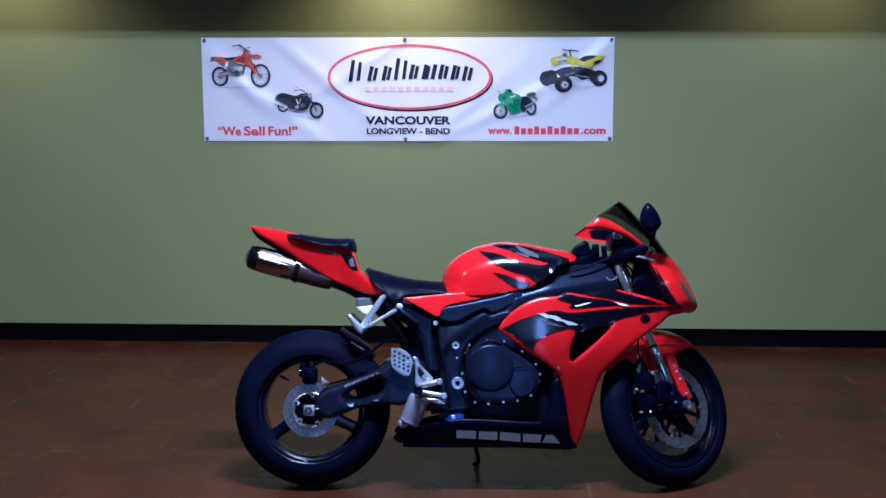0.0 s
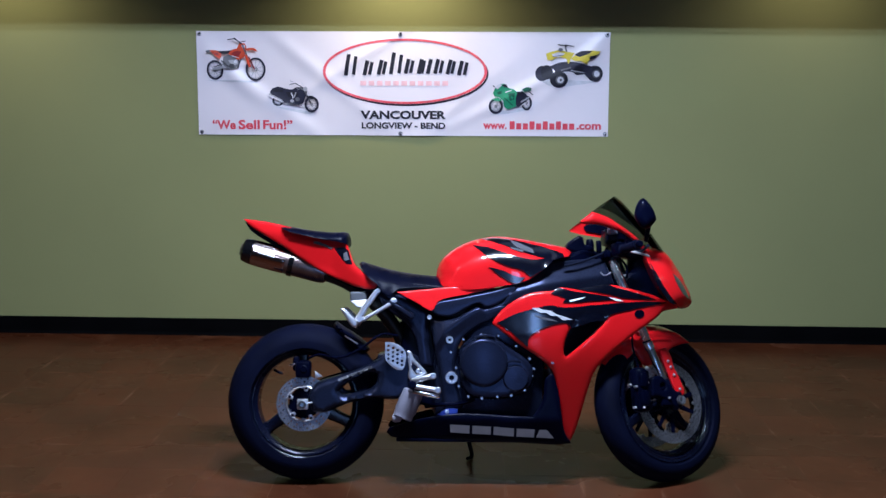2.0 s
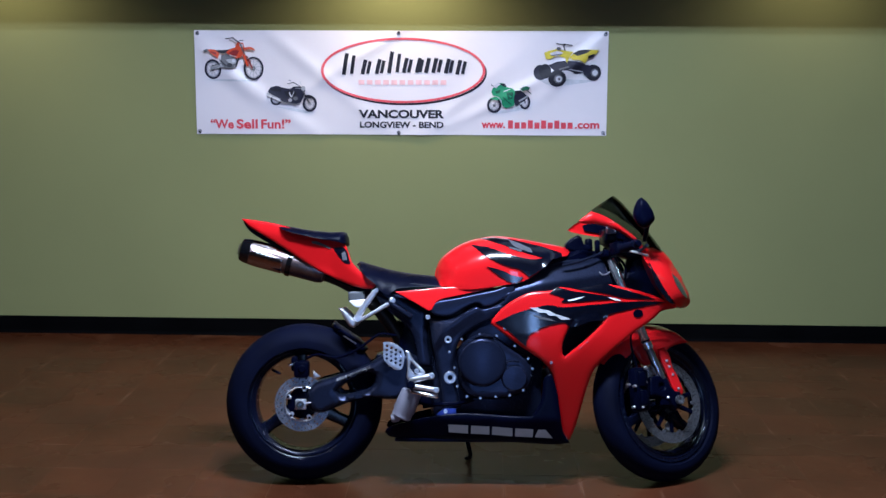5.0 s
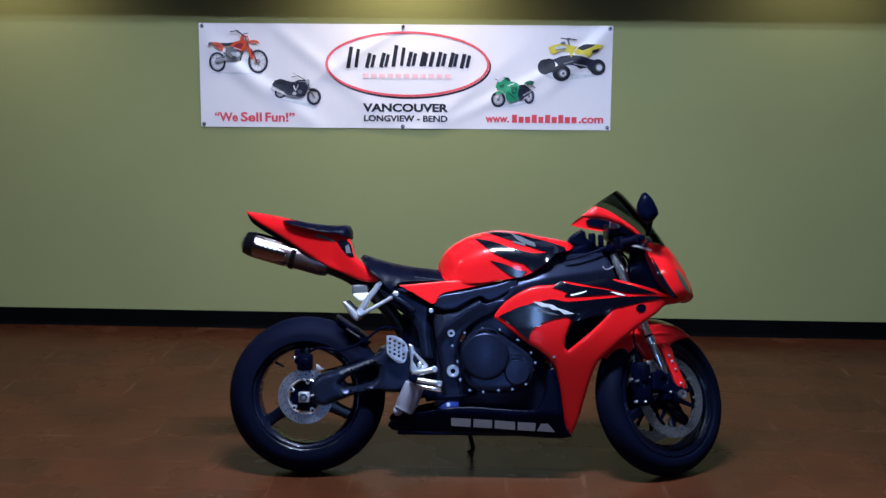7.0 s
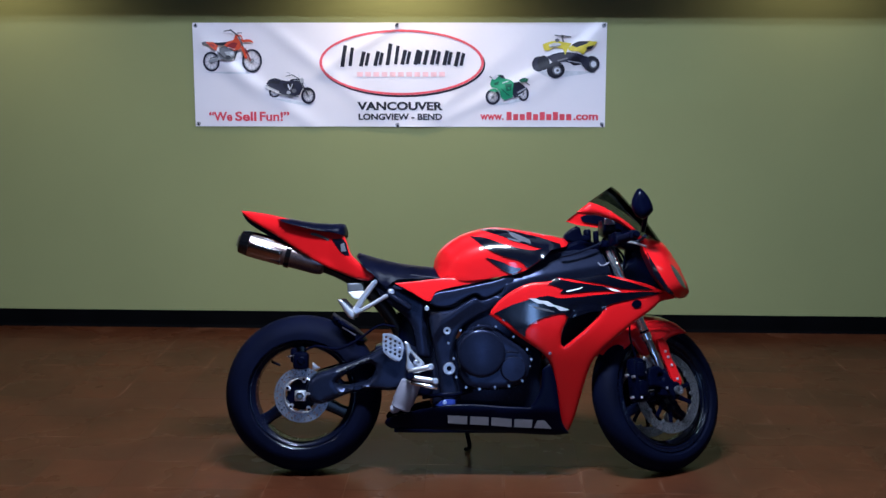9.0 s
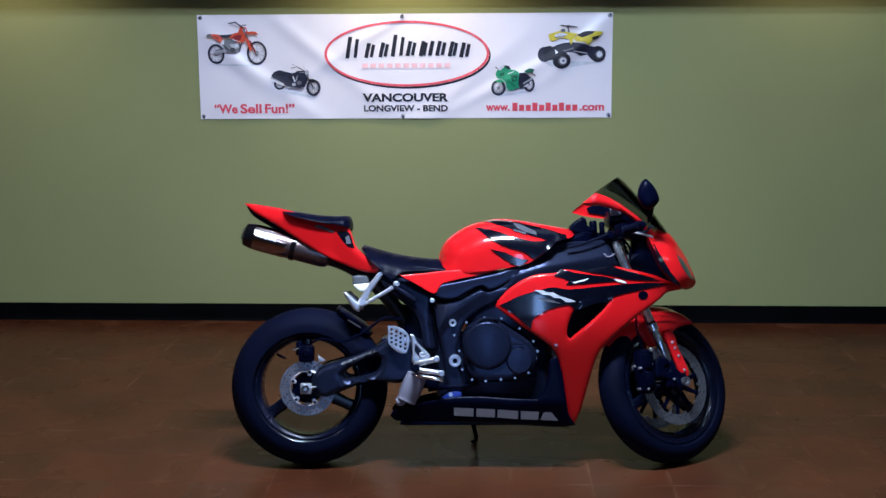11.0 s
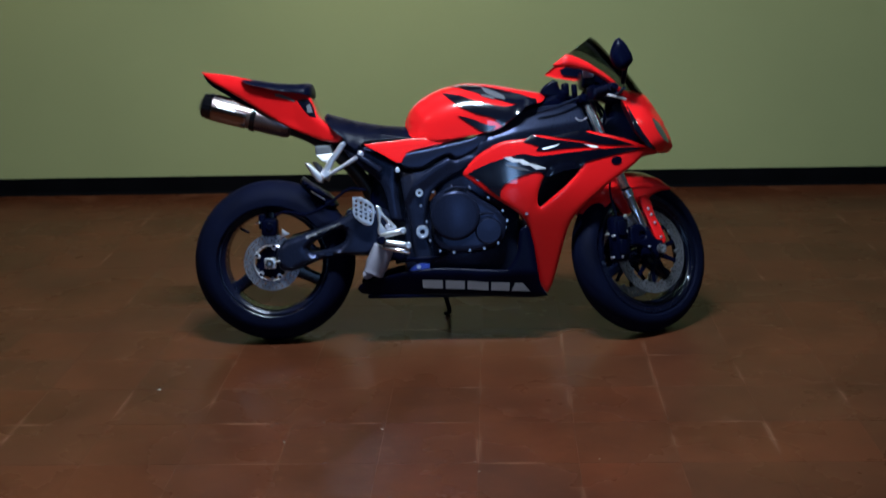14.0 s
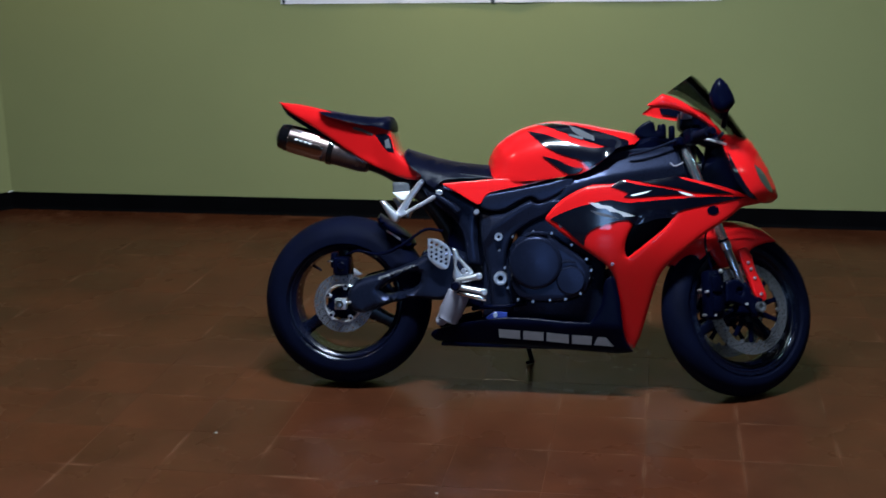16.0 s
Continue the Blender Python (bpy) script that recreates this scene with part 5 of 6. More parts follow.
guard = steered("front_fender", mudguard(FW, RF, RF + 0.016, 60, 150, 0.15), M["red"], bike, "glossy red front fender")
for s in (1, -1):
    g = skin([(1.238, 0.533), (1.290, 0.563), (1.337, 0.585), (1.397, 0.596), (1.471, 0.590), (1.519, 0.565), (1.541, 0.550), (1.478, 0.537), (1.431, 0.516), (1.406, 0.487), (1.319, 0.448), (1.291, 0.455)], lambda x, z: 0.071 + 0 * x, 0.006, 0.02, 0.010, step=0.011).geo()
    part("fender_flank", turned_by(g if s > 0 else mirrored(g), TURN), M["red"], guard)
flg = slab([(1.352, 0.508), (1.386, 0.519), (1.408, 0.486), (1.418, 0.441), (1.439, 0.404), (1.464, 0.346), (1.455, 0.332), (1.440, 0.329), (1.417, 0.345), (1.395, 0.395), (1.375, 0.439), (1.358, 0.479)], -0.099, -0.080, 0.007, step=0.009)
for s in (1, -1):
    g = flg.geo() if s > 0 else mirrored(flg.geo())
    part("fender_stay", turned_by(g, TURN), M["red"], guard, "red fork guard with small bolts")
for x, z in ((1.385, 0.462), (1.396, 0.440), (1.410, 0.409), (1.433, 0.354)):
    part("bolt", turned_by(lathe([(0.006, -0.09), (0.006, -0.103), (0.003, -0.105), (0.0005, -0.104)], 12, (x, z), closed=False), TURN), M["alloy"], guard)

# foot controls
part("pillion_hanger", slab([(0.269, 0.744), (0.284, 0.751), (0.293, 0.740), (0.244, 0.668), (0.229, 0.640), (0.326, 0.700), (0.334, 0.717), (0.349, 0.717), (0.354, 0.700), (0.343, 0.689), (0.219, 0.618), (0.197, 0.607), (0.184, 0.618), (0.193, 0.635)], -0.125, -0.108, 0.005, holes=[[(0.236, 0.655), (0.261, 0.692), (0.326, 0.704), (0.244, 0.653)]], step=0.009).geo(), M["alloy"], bike, "bare aluminium V-shaped pillion peg hanger")
both("pillion_peg", slab([(0.140, 0.673), (0.155, 0.675), (0.212, 0.620), (0.203, 0.599), (0.184, 0.607)], -0.165, -0.12, 0.006, step=0.01).geo(), "alloy", "folded aluminium pillion peg")
for x, z in ((0.284, 0.743), (0.349, 0.705)):
    bolt(x, z, -0.130, 0.0085, bike)
holes = []
for i in range(4):
    for j in range(4):
        holes.append(ring(0.3275 + 0.0172 * i, 0.533 - 0.0162 * j - 0.0080 * i, 0.0052, 10))
heel = slab([(0.314, 0.547), (0.348, 0.545), (0.384, 0.523), (0.395, 0.499), (0.389, 0.455), (0.380, 0.442), (0.358, 0.444), (0.320, 0.476), (0.314, 0.508)], -0.178, -0.172, 0.0015, step=0.008, strips=False)
ok = far_from(np.array([np.mean(h, axis=0) for h in holes]), heel.loop) > 0.0052
keep = within(np.array([np.mean(h, axis=0) for h in holes]), heel.loop) & ok
heel.holes = [np.array(h) for h, k in zip(holes, keep) if k]
part("heel_guard", heel.geo(), M["alloy"], bike, "perforated aluminium heel guard")
part("rearset_plate", slab([(0.398, 0.516), (0.413, 0.511), (0.427, 0.484), (0.474, 0.435), (0.474, 0.427), (0.443, 0.409), (0.417, 0.400), (0.404, 0.413), (0.406, 0.451)], -0.172, -0.160, 0.004, holes=[[(0.416, 0.452), (0.420, 0.473), (0.455, 0.435), (0.434, 0.426)]], step=0.008).geo(), M["alloy"], bike, "aluminium foot control plate")
(l1a, l1b), (l2a, l2b), (l3a, l3b) = [(0.415, 0.399), (0.498, 0.423)], [(0.413, 0.383), (0.516, 0.369)], [(0.420, 0.360), (0.524, 0.344)]
part("foot_peg", rod((l1a[0], -0.175, l1a[1]), (l1b[0], -0.20, l1b[1]), 0.011), M["alloy"], bike, "aluminium foot peg bar")
part("brake_pedal", rod((l2a[0], -0.185, l2a[1]), (l2b[0], -0.20, l2b[1]), 0.010), M["alloy"], bike, "aluminium brake pedal")
part("push_rod", rod((l3a[0], -0.185, l3a[1]), (l3b[0], -0.20, l3b[1]), 0.007, 0.009), M["chrome"], bike)
for x, z in (l1b, l2b):
    bolt(x, z, -0.218, 0.012, bike)
part("foot_peg_rubber", rod((0.42, -0.17, 0.385), (0.42, -0.26, 0.392), 0.016), M["plastic"], bike)
bolt(0.441, 0.438, -0.182, 0.009, bike)
(c0, c1), (k0, k1) = [(0.426, 0.362), (0.382, 0.257)], [(0.346, 0.256), (0.378, 0.262)]
part("fluid_canister", turned([(0, 0.032), (0.05, 0.039), (0.72, 0.042), (0.78, 0.038), (0.95, 0.038), (1.0, 0.030)], (c0[0], -0.15, c0[1]), (c1[0], -0.15, c1[1]), 28), M["canister"], bike, "frosted grey canister below the foot peg")
part("canister_cap", rod((k0[0], -0.15, k0[1]), (k1[0], -0.15, k1[1]), 0.018), M["canister"], bike)
s0, s1, s2 = [(0.639, 0.153), (0.667, 0.075), (0.659, 0.001)]
part("side_stand", merged(rod((s0[0], 0.12, s0[1] + 0.03), (s1[0], 0.19, s1[1]), 0.009), rod((s1[0], 0.19, s1[1]), (s2[0], 0.235, 0.061), 0.007), rod((s2[0] - 0.012, 0.222, 0.057), (s2[0] + 0.012, 0.256, 0.060), 0.008)), M["plastic"], bike, "black side stand resting on the floor")

# ---------------------------------------------------------------- the banner
BW, BH, BX, BZ = 2.44, 0.606, -1.6425, 1.183
banner = tagged(new("banner"), "white vinyl shop banner with printed vehicles and red lettering", "banner")
banner.matrix_world = pose(BX, WALL_Y, BZ, 0, -0.22, 0) @ Matrix.Diagonal((0.962, 1, 0.970, 1))


def drape(u, v):
    """How far the cloth stands off the wall: slack between the eyelets and a few diagonal pulls."""
    s, t = u / BW, v / BH
    slack = 0.006 + 0.003 * np.sin(5 * math.pi * s + 0.6) * np.sin(math.pi * t) + 0.003 * np.sin(17 * s + 3 * t)
    pulls = sum(a * np.exp(-(((s - s0) * 4 - (t - t0) * k) / w) ** 2) * np.exp(-((t - t0) / 0.5) ** 2) for a, s0, t0, k, w in ((0.014, 0.95, 0.80, 1.0, 0.10), (0.010, 0.80, 0.45, 2.0, 0.13), (0.012, 0.17, 0.35, -1.4, 0.13), (0.010, 0.30, 0.6, -1.2, 0.11), (0.010, 0.42, 0.8, 1.6, 0.10), (0.009, 0.06, 0.7, -0.9, 0.10), (0.009, 0.62, 0.25, 1.2, 0.12)))
    return -(slack + pulls)


n, m = 120, 32
verts, faces = [], []
for back in (0, 0.0012):
    for j in range(m + 1):
        for i in range(n + 1):
            u, v = BW * i / n, BH * j / m
            verts.append((u, float(drape(u, v)) + back, v))
k = (n + 1) * (m + 1)
for j in range(m):
    for i in range(n):
        q = (j * (n + 1) + i, j * (n + 1) + i + 1, (j + 1) * (n + 1) + i + 1, (j + 1) * (n + 1) + i)
        faces += [q, tuple(p + k for p in q[::-1])]
edge = [i for i in range(n + 1)] + [(j + 1) * (n + 1) + n for j in range(m)] + [m * (n + 1) + i for i in range(n - 1, -1, -1)] + [j * (n + 1) for j in range(m - 1, 0, -1)]
faces += [(edge[i], edge[(i + 1) % len(edge)], edge[(i + 1) % len(edge)] + k, edge[i] + k) for i in range(len(edge))]
part("cloth", (verts, faces), M["vinyl"], banner, "glossy white vinyl sheet with slight creases")


def printed(name, shapes, parent=None, label="", lift=0.002):
    """Flat inks that follow the cloth: a list of (outline, ink), later ones on top."""
    geos, index, inks = [], [], []
    for k, (pts, ink, *gap) in enumerate(shapes):
        v, f = sheet(smooth_loop(pts, 0.012, sharp=40), 0.02, [smooth_loop(h, 0.012) for h in gap])
        y = drape(v[:, 0], v[:, 1]) - lift - 0.0006 * k
        geos.append(([(a, c, b) for (a, b), c in zip(v, y)], [tuple(t) for t in f]))
        if ink not in inks:
            inks.append(ink)
        index += [inks.index(ink)] * len(f)
    verts, faces = merged(*geos)
    me = mesh_of(name, verts, faces, [M[i] for i in inks], 0, index)
    ob = new(name, me)
    ob.parent = parent or banner
    return tagged(ob, label)


def oval(u, v, a, b, n=40):
    return [(u + a * math.cos(2 * math.pi * i / n), v + b * math.sin(2 * math.pi * i / n)) for i in range(n)]


def bar(u, v, w, h, slant=0.0):
    return [(u, v), (u + w, v), (u + w + slant, v + h), (u + slant, v + h)]


def line(a, b, w):
    d = np.subtract(b, a) / np.linalg.norm(np.subtract(b, a)) * w / 2
    return [(a[0] + d[1], a[1] - d[0]), (b[0] + d[1], b[1] - d[0]), (b[0] - d[1], b[1] + d[0]), (a[0] - d[1], a[1] + d[0])]


OC = (1.235, 0.376)
printed("oval_shadow", [(oval(OC[0] + 0.008, OC[1] - 0.012, 0.486, 0.190), "ink_black", oval(OC[0] + 0.002, OC[1] - 0.003, 0.484, 0.188))], label="dark lower shadow of the oval", lift=0.0015)
printed("logo_oval", [(oval(*OC, 0.486, 0.190), "ink_rose_red", oval(*OC, 0.470, 0.177))], label="red oval ring", lift=0.003)
LET = [(0.874, 0.350, 0.085, 0.125), (0.984, 0.353, 0.062, 0.085), (1.068, 0.356, 0.058, 0.085), (1.141, 0.360, 0.088, 0.125), (1.228, 0.363, 0.060, 0.085), (1.305, 0.363, 0.045, 0.085), (1.359, 0.363, 0.022, 0.085), (1.402, 0.363, 0.062, 0.085), (1.476, 0.360, 0.055, 0.085), (1.543, 0.353, 0.065, 0.085)]
for u, v, w, h in LET:
    printed("brand_stroke", [(line((u + 0.010, v), (u + 0.030, v + h), 0.023), "ink_black")], label="plain black brush stroke of the brand mark", lift=0.0035)
    if w > 0.03:
        printed("brand_stroke", [(line((u + w * 0.66, v + h * 0.04), (u + w * 0.66 + 0.016, v + h * 0.90), 0.020), "ink_black")], label="plain black brush stroke of the brand mark", lift=0.0035)
for i in range(11):
    u, v = 0.971, 0.293
    printed("brand_stroke", [(bar(u + 0.0485 * i, v, 0.034, 0.027), "ink_rose")], label="plain pale red bar", lift=0.0035)
for i in range(4, 14):
    u, v = 1.700, 0.040
    h = 0.048 if i in (4, 7, 9, 11) else 0.036
    printed("web_line_bar", [(bar(u + 0.0392 * i, v, 0.030, h), "ink_red")], label="plain red bar")


def lettering(name, body, u, v, width, height, ink, bold=0.02, label=""):
    """Real letters in the built-in font, set to a width and height on the cloth."""
    data = bpy.data.curves.new(name, "FONT")
    data.body, data.offset, data.resolution_u = body, bold, 4
    tmp = bpy.data.objects.new(name, data)
    scene.collection.objects.link(tmp)
    bpy.context.view_layer.update()
    me = bpy.data.meshes.new_from_object(tmp.evaluated_get(bpy.context.evaluated_depsgraph_get()))
    bpy.data.objects.remove(tmp)
    co = np.array([v_.co[:] for v_ in me.vertices])
    lo, hi = co.min(0), co.max(0)
    for vert in me.vertices:
        a = u + (vert.co.x - lo[0]) / (hi[0] - lo[0]) * width
        b = v + (vert.co.y - lo[1]) / (hi[1] - lo[1]) * height
        vert.co = (a, float(drape(a, b)) - 0.003, b)
    me.materials.clear()
    me.materials.append(M[ink])
    ob = new(name, me)
    ob.parent = banner
    return tagged(ob, label)


for word, u, w in (("\u201cWe", 0.085, 0.138), ("Sell", 0.240, 0.127), ("Fun!\u201d", 0.387, 0.177)):
    lettering("slogan_word", word, u, 0.032, w, 0.056, "ink_red", 0.03, "red slogan lettering")
lettering("web_line", "www.", 1.700, 0.040, 0.140, 0.034, "ink_red", 0.035, "red lettering")
lettering("web_line", ".com", 2.252, 0.040, 0.146, 0.034, "ink_red", 0.035, "red lettering")
lettering("town_line", "VANCOUVER", 0.971, 0.097, 0.508, 0.050, "ink_black", 0.04, "bold black town name")
lettering("town_line", "LONGVIEW - BEND", 0.977, 0.040, 0.498, 0.038, "ink_black", 0.035, "bold black town names")

def tyre_print(u, v, a, b, thick, hub="ink_grey", spokes=0, ink="ink_navy"):
    """A printed wheel: tyre ring, rim line, hub and spokes."""
    out = [(oval(u, v, a, b, 28), ink, oval(u, v, a - thick, b - thick, 24)), (oval(u, v, a - thick * 1.15, b - thick * 1.15, 24), "ink_grey", oval(u, v, a - thick * 1.45, b - thick * 1.45, 22)), (oval(u, v, a * 0.2, b * 0.2, 12), hub)]
    for i in range(spokes):
        t = 2 * math.pi * i / spokes + 0.3
        out.append((line((u, v), (u + (a - thick) * math.cos(t), v + (b - thick) * math.sin(t)), 0.0022), "ink_grey"))
    return out


printed("printed_dirt_bike", [([(0.054, 0.319), (0.175, 0.322), (0.347, 0.316), (0.312, 0.309), (0.129, 0.313)], "ink_shade")] + tyre_print(0.108, 0.380, 0.051, 0.058, 0.012, "ink_steel", 9) + tyre_print(0.349, 0.385, 0.059, 0.068, 0.012, "ink_steel", 10) + [
    (line((0.097, 0.382), (0.177, 0.403), 0.016), "ink_grey"), (line((0.104, 0.398), (0.198, 0.424), 0.006), "ink_steel"),
    ([(0.161, 0.461), (0.203, 0.468), (0.255, 0.459), (0.257, 0.413), (0.230, 0.387), (0.182, 0.389), (0.163, 0.412)], "ink_steel"),
    ([(0.189, 0.436), (0.244, 0.443), (0.248, 0.415), (0.215, 0.406)], "ink_grey"), (oval(0.211, 0.403, 0.016, 0.014), "ink_black"), (oval(0.234, 0.429, 0.010, 0.010), "ink_shade"),
    (line((0.152, 0.436), (0.193, 0.399), 0.007), "ink_black"), (line((0.246, 0.390), (0.269, 0.459), 0.007), "ink_black"),
    ([(0.078, 0.495), (0.127, 0.493), (0.154, 0.477), (0.143, 0.442), (0.108, 0.468)], "ink_orange"), ([(0.058, 0.491), (0.083, 0.498), (0.088, 0.486), (0.065, 0.475)], "ink_steel"),
    ([(0.088, 0.484), (0.129, 0.479), (0.136, 0.463)], "ink_dark_red"),
    ([(0.127, 0.491), (0.170, 0.491), (0.218, 0.496), (0.205, 0.477), (0.156, 0.473)], "ink_black"),
    ([(0.189, 0.475), (0.216, 0.498), (0.244, 0.505), (0.257, 0.538), (0.292, 0.533), (0.301, 0.501), (0.283, 0.452), (0.248, 0.441), (0.223, 0.457)], "ink_orange"),
    ([(0.205, 0.475), (0.239, 0.491), (0.269, 0.487), (0.253, 0.457), (0.228, 0.461)], "ink_dark_red"), ([(0.269, 0.522), (0.289, 0.526), (0.294, 0.510), (0.278, 0.506)], "ink_shade"),
    (line((0.211, 0.464), (0.255, 0.450), 0.004), "ink_shade"),
    ([(0.296, 0.503), (0.326, 0.510), (0.351, 0.504), (0.365, 0.487), (0.331, 0.496), (0.306, 0.492)], "ink_orange"),
    (line((0.276, 0.529), (0.312, 0.436), 0.009), "ink_steel"), (line((0.294, 0.469), (0.319, 0.399), 0.015), "ink_orange"), (line((0.312, 0.459), (0.345, 0.385), 0.008), "ink_dark_red"),
    (line((0.189, 0.556), (0.239, 0.563), 0.006), "ink_black"), (line((0.225, 0.565), (0.273, 0.533), 0.008), "ink_navy"), (line((0.269, 0.545), (0.296, 0.547), 0.006), "ink_steel")], label="printed orange dirt bike")
printed("printed_cruiser", [([(0.462, 0.168), (0.565, 0.155), (0.702, 0.132), (0.657, 0.125), (0.542, 0.146)], "ink_shade")] + tyre_print(0.480, 0.203, 0.034, 0.032, 0.010, "ink_grey", 7) + tyre_print(0.679, 0.181, 0.043, 0.048, 0.014, "ink_grey", 9) + [
    ([(0.432, 0.252), (0.448, 0.275), (0.484, 0.284), (0.526, 0.273), (0.565, 0.268), (0.588, 0.280), (0.640, 0.280), (0.657, 0.262), (0.643, 0.218), (0.627, 0.185), (0.576, 0.180), (0.507, 0.196), (0.462, 0.217)], "ink_navy"),
    ([(0.445, 0.256), (0.473, 0.275), (0.514, 0.266), (0.507, 0.250)], "ink_black"), ([(0.528, 0.252), (0.576, 0.257), (0.606, 0.241), (0.583, 0.218), (0.542, 0.224)], "ink_black"),
    (line((0.560, 0.248), (0.572, 0.217), 0.007), "ink_shade"), (line((0.588, 0.252), (0.576, 0.220), 0.006), "ink_grey"), (oval(0.597, 0.211, 0.014, 0.012), "ink_steel"), (oval(0.565, 0.201, 0.012, 0.010), "ink_grey"),
    (line((0.429, 0.242), (0.507, 0.203), 0.008), "ink_grey"), (line((0.432, 0.231), (0.542, 0.180), 0.006), "ink_shade"), (line((0.507, 0.192), (0.622, 0.176), 0.005), "ink_steel"),
    (line((0.595, 0.271), (0.629, 0.271), 0.003), "ink_grey"), (line((0.640, 0.264), (0.677, 0.186), 0.010), "ink_steel"), (line((0.652, 0.269), (0.691, 0.193), 0.004), "ink_shade"),
    ([(0.643, 0.227), (0.684, 0.232), (0.714, 0.213), (0.670, 0.213)], "ink_black"), (oval(0.645, 0.271, 0.013, 0.014), "ink_grey"),
    (line((0.551, 0.296), (0.588, 0.305), 0.005), "ink_steel"), (line((0.585, 0.305), (0.629, 0.280), 0.006), "ink_steel"), (line((0.624, 0.310), (0.634, 0.287), 0.004), "ink_shade"), (line((0.556, 0.319), (0.574, 0.312), 0.004), "ink_grey")], label="printed black cruiser motorcycle")
printed("printed_quad", [([(2.008, 0.341), (2.108, 0.291), (2.269, 0.303), (2.384, 0.322), (2.223, 0.328)], "ink_shade"), (oval(2.044, 0.367, 0.040, 0.044), "ink_navy"), (oval(2.072, 0.374, 0.036, 0.042), "ink_black"),
    ([(2.090, 0.409), (2.154, 0.432), (2.246, 0.433), (2.315, 0.410), (2.338, 0.375), (2.269, 0.361), (2.200, 0.379), (2.131, 0.370)], "ink_navy"), (oval(2.258, 0.384, 0.030, 0.026), "ink_black"), (line((2.154, 0.386), (2.212, 0.402), 0.008), "ink_steel"), (line((2.212, 0.386), (2.315, 0.368), 0.006), "ink_grey")]
    + [(oval(2.143, 0.333, 0.053, 0.048), "ink_black"), (oval(2.150, 0.330, 0.027, 0.026), "ink_steel"), (oval(2.152, 0.330, 0.019, 0.018), "ink_shade"), (oval(2.154, 0.330, 0.008, 0.008), "ink_steel"), (oval(2.354, 0.368, 0.047, 0.046), "ink_black"), (oval(2.363, 0.366, 0.024, 0.024), "ink_steel"), (oval(2.365, 0.366, 0.016, 0.017), "ink_shade"), (oval(2.317, 0.380, 0.024, 0.034), "ink_navy"),
    ([(2.065, 0.481), (2.095, 0.492), (2.143, 0.502), (2.191, 0.493), (2.235, 0.486), (2.214, 0.458), (2.198, 0.421), (2.184, 0.453), (2.138, 0.462), (2.099, 0.444), (2.074, 0.446)], "ink_yellow"),
    ([(2.099, 0.478), (2.138, 0.490), (2.177, 0.483), (2.154, 0.467), (2.111, 0.462)], "ink_shade"), (line((2.104, 0.464), (2.168, 0.474), 0.005), "ink_steel"),
    ([(2.212, 0.456), (2.269, 0.495), (2.322, 0.500), (2.384, 0.496), (2.363, 0.470), (2.319, 0.445), (2.303, 0.421), (2.269, 0.440), (2.230, 0.442)], "ink_yellow"),
    ([(2.232, 0.477), (2.276, 0.498), (2.338, 0.498), (2.315, 0.482), (2.260, 0.463)], "ink_black"), ([(2.319, 0.465), (2.365, 0.477), (2.352, 0.456), (2.322, 0.447)], "ink_black"),
    (line((2.134, 0.534), (2.189, 0.525), 0.006), "ink_black"), (line((2.173, 0.532), (2.230, 0.523), 0.006), "ink_black"), (line((2.177, 0.525), (2.186, 0.493), 0.009), "ink_steel"), (oval(2.150, 0.504, 0.014, 0.010), "ink_steel")], label="printed yellow quad bike")
printed("printed_sport_bike", [([(1.741, 0.141), (1.810, 0.146), (1.879, 0.156), (1.982, 0.170), (1.925, 0.147), (1.787, 0.128)], "ink_shade")] + tyre_print(1.774, 0.176, 0.043, 0.046, 0.014, "ink_steel", 5) + tyre_print(1.955, 0.195, 0.032, 0.043, 0.012, "ink_steel", 5) + [
    ([(1.874, 0.258), (1.925, 0.262), (1.950, 0.249), (1.971, 0.223), (1.939, 0.188), (1.902, 0.170), (1.886, 0.200)], "ink_navy"), (line((1.920, 0.200), (1.971, 0.230), 0.009), "ink_grey"), (line((1.925, 0.181), (1.950, 0.198), 0.006), "ink_shade"),
    ([(1.757, 0.252), (1.767, 0.278), (1.794, 0.304), (1.824, 0.306), (1.842, 0.285), (1.881, 0.274), (1.897, 0.258), (1.891, 0.211), (1.893, 0.174), (1.845, 0.158), (1.824, 0.174), (1.815, 0.211), (1.792, 0.227), (1.767, 0.232)], "ink_green"),
    ([(1.845, 0.251), (1.886, 0.253), (1.881, 0.216), (1.856, 0.207)], "ink_deep_green"), (line((1.824, 0.223), (1.874, 0.181), 0.006), "ink_deep_green"), ([(1.780, 0.257), (1.810, 0.267), (1.806, 0.248), (1.785, 0.243)], "ink_deep_green"), (line((1.829, 0.257), (1.865, 0.269), 0.005), "ink_shade"),
    ([(1.767, 0.283), (1.792, 0.306), (1.810, 0.299), (1.783, 0.276)], "ink_shade"), ([(1.806, 0.301), (1.833, 0.304), (1.847, 0.283), (1.824, 0.287)], "ink_black"), (line((1.755, 0.296), (1.769, 0.287), 0.006), "ink_steel"),
    ([(1.895, 0.253), (1.930, 0.267), (1.936, 0.253), (1.911, 0.242)], "ink_black"), ([(1.925, 0.274), (1.957, 0.288), (1.985, 0.281), (1.975, 0.265), (1.939, 0.260)], "ink_deep_green"), (line((1.962, 0.267), (1.991, 0.244), 0.007), "ink_steel"),
    (line((1.794, 0.229), (1.778, 0.181), 0.008), "ink_grey"), ([(1.748, 0.215), (1.783, 0.227), (1.810, 0.211), (1.787, 0.206)], "ink_green")], label="printed green sport bike")
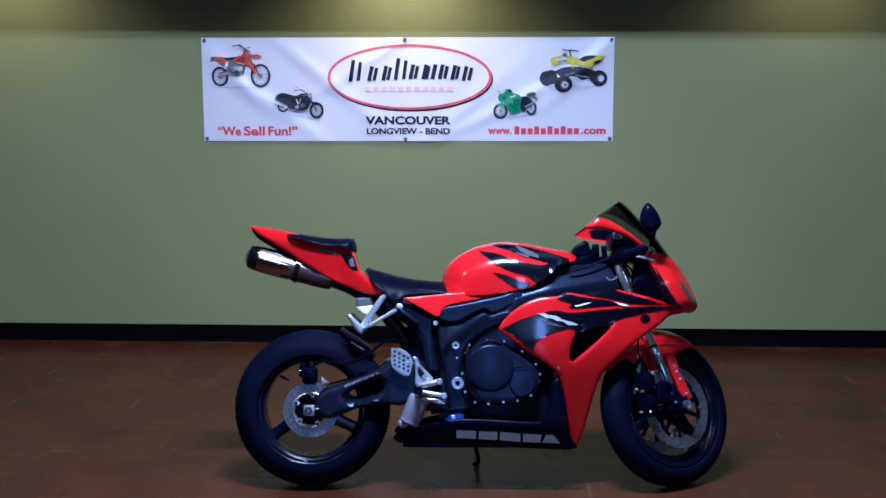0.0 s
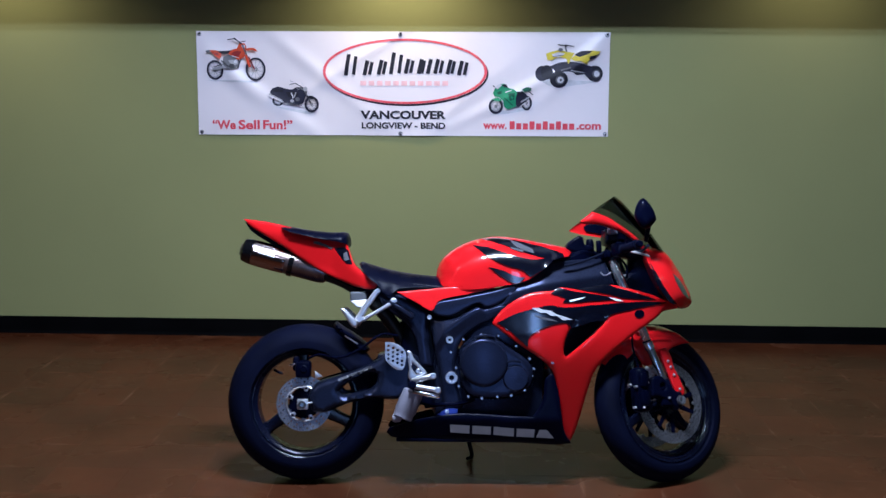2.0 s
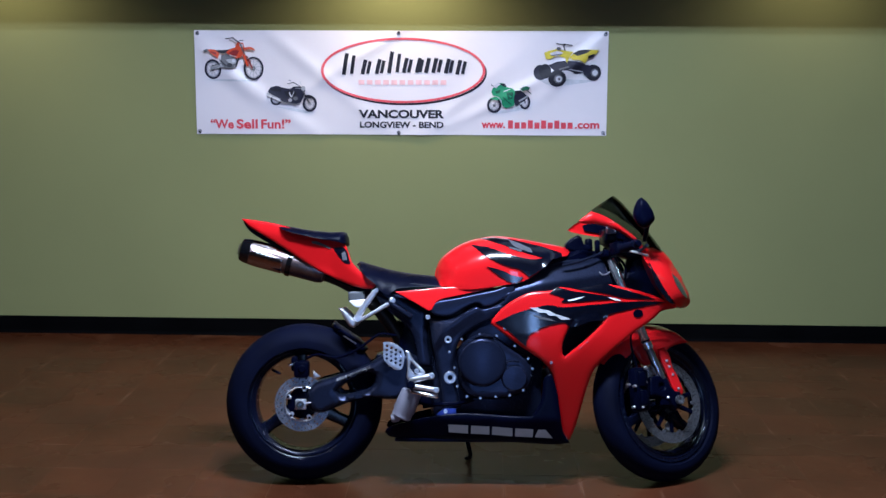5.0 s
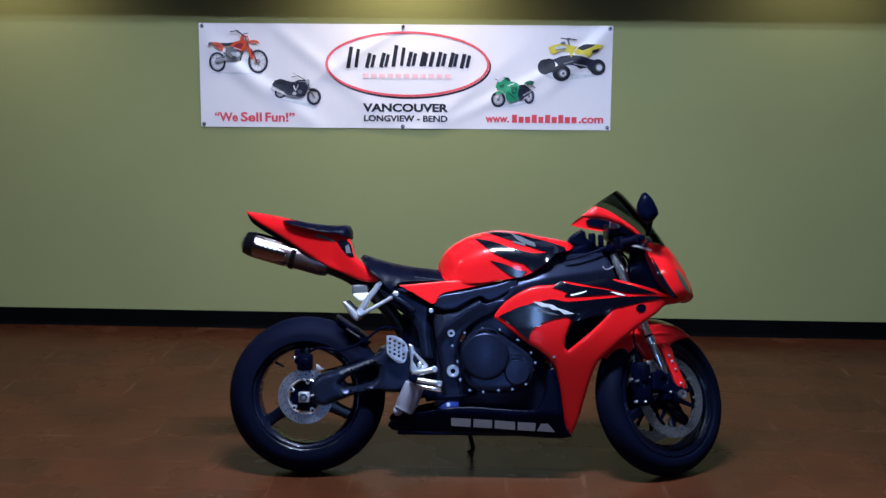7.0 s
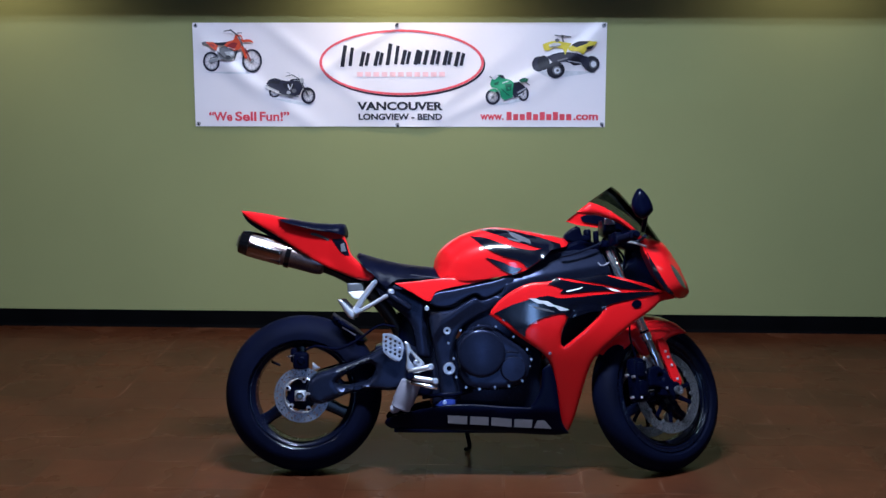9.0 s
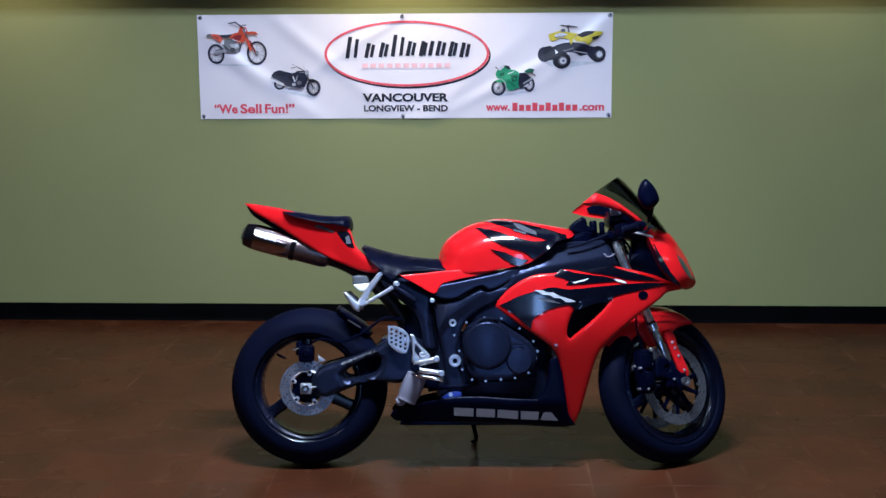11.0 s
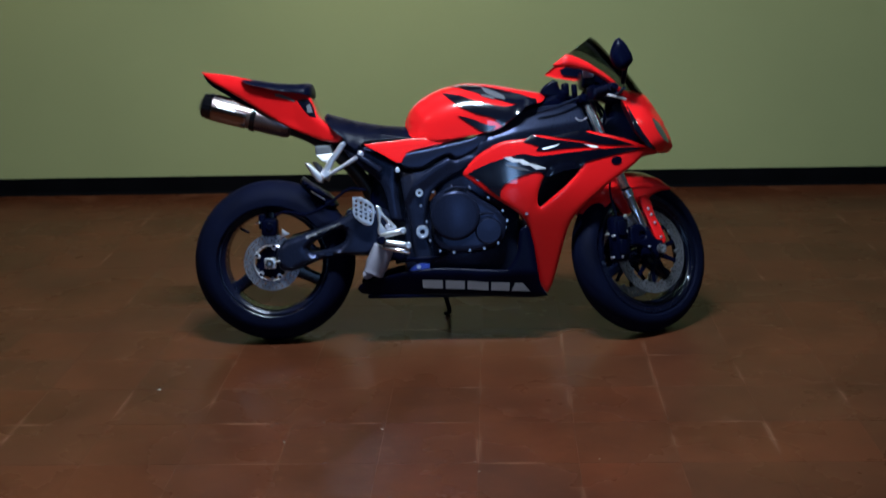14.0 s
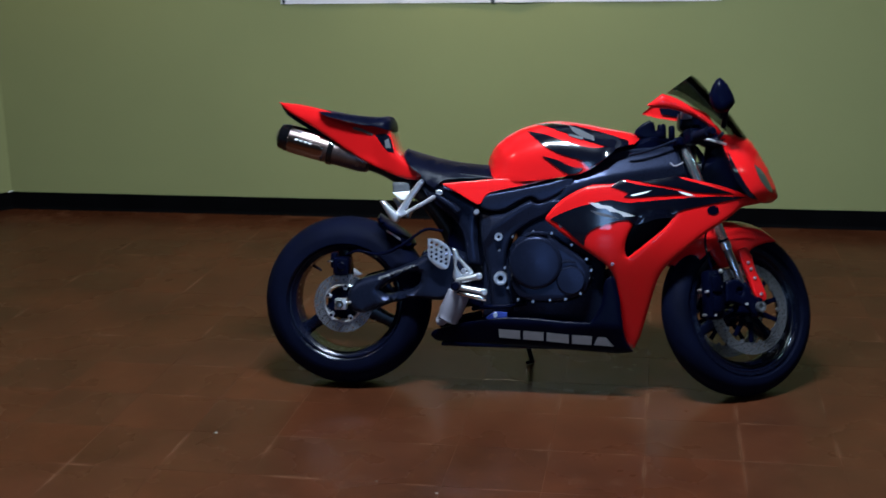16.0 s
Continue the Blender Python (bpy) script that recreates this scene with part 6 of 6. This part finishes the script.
for u, v in ((0.018, 0.016), (0.018, BH - 0.018), (BW - 0.018, 0.016), (BW - 0.018, BH - 0.018), (BW / 2 - 0.012, 0.012), (BW / 2 - 0.012, BH - 0.016)):
    y = float(drape(u, v))
    eye = part("eyelet", lathe([(0.005, y - 0.001), (0.006, y - 0.0035), (0.010, y - 0.0035), (0.012, y - 0.001)], 20, (u, v)), M["disc"], banner, "steel eyelet")
    part("hook", merged(rod((u, 0.0, v), (u, y - 0.012, v), 0.003, n=8), rod((u, y - 0.012, v), (u + 0.006, y - 0.012, v + (0.012 if v > 0.3 else -0.012)), 0.003, n=8)), M["plastic"], eye, "bent nail")

# ---------------------------------------------------------------- the floor, tile by tile
TILE, JX, JY = 0.3006, 0.390, -0.545
floor = structure("floor", block((X0, Y0, -0.12), (X1, WALL_Y, -0.0006), 0), "grout", "brown stained square floor tiles with pale worn joints")
g, s = 0.0007, TILE / 2
base = [(-s + g, -s + g), (s - g, -s + g), (s - g, s - g), (-s + g, s - g)]


def tile_mesh(kind):
    """A flat tile with a worn, slightly dipped rim."""
    rnd = random.Random(kind)
    c = [(x + rnd.uniform(-0.0006, 0.0006), y + rnd.uniform(-0.0006, 0.0006)) for x, y in base]
    lip = 0.0016
    verts = [(x, y, -0.004) for x, y in c] + [(x, y, -0.0003) for x, y in c] + [(x - math.copysign(lip, x), y - math.copysign(lip, y), rnd.uniform(-0.00012, 0.00012)) for x, y in c]
    faces = [(i, (i + 1) % 4, (i + 1) % 4 + 4, i + 4) for i in range(4)] + [(i + 4, (i + 1) % 4 + 4, (i + 1) % 4 + 8, i + 8) for i in range(4)] + [(8, 9, 10, 11)]
    return verts, faces


kinds = [mesh_of("tile", *tile_mesh(i), M["tile"], 0) for i in range(8)]
shapes = [tile_mesh(i) for i in range(8)]
rest = []
rnd = random.Random(5)
for i in range(-20, 19):
    for j in range(-24, 14):
        x, y = JX + (i + 0.5) * TILE, JY + (j + 0.5) * TILE
        if not (X0 < x - s and x + s < X1 and Y0 < y - s and y + s < WALL_Y + (x - XC) + 0.6):
            continue
        pick = rnd.randrange(8)
        if y + s > WALL_Y - 0.01:
            continue
        if -11 <= i <= 10 and -4 <= j <= 8:
            ob = new("tile", kinds[pick])
            ob.matrix_world = pose(x, y, rnd.uniform(-0.0001, 0.0001), rnd.uniform(-0.012, 0.012), rnd.uniform(-0.012, 0.012), 0)
            ob.parent = floor
        else:
            rest.append(([(a + x, b + y, c) for a, b, c in shapes[pick][0]], shapes[pick][1]))
# cut tiles along the wall
last = JY + (math.floor((WALL_Y - 0.01 - JY) / TILE)) * TILE
for i in range(-20, 19):
    x = JX + (i + 0.5) * TILE
    if X0 < x - s and x + s < X1:
        rest.append(block((x - s + g, last + g, -0.004), (x + s - g, WALL_Y, 0.0), 0))
v, f = merged(*rest)
far_tiles = new("far_tile", mesh_of("far_tile", v, f, M["tile"], 0))
far_tiles.parent = floor
tagged(far_tiles, "brown stained floor tiles farther off", kind="stuff")

# pale flecks lying about on the tiles
rnd = random.Random(11)
FLECKS = [(-1.916, 1.227, 0.009), (-1.4, 0.826, 0.008), (-1.023, -0.547, 0.01), (-0.218, -0.894, 0.009), (-0.517, -0.991, 0.008), (0.451, -1.121, 0.006), (0.093, -1.203, 0.006), (-0.412, -0.839, 0.005), (-1.42, -1.136, 0.006)]
geos = []
for x, y, r in FLECKS:
    n, r = 7, r * 0.7
    pts = [(x + r * rnd.uniform(0.5, 1.3) * math.cos(2 * math.pi * i / n), y + r * rnd.uniform(0.5, 1.3) * math.sin(2 * math.pi * i / n)) for i in range(n)]
    geos.append(([(a, b, 0.0006) for a, b in pts] + [(x, y, 0.003)], [(i, (i + 1) % n, n) for i in range(n)] + [tuple(range(n))[::-1]]))
v, f = merged(*geos)
tagged(new("floor_fleck", mesh_of("floor_fleck", v, f, M["crumb"], 0)), "small pale flecks of debris on the brown floor", "debris", kind="stuff")
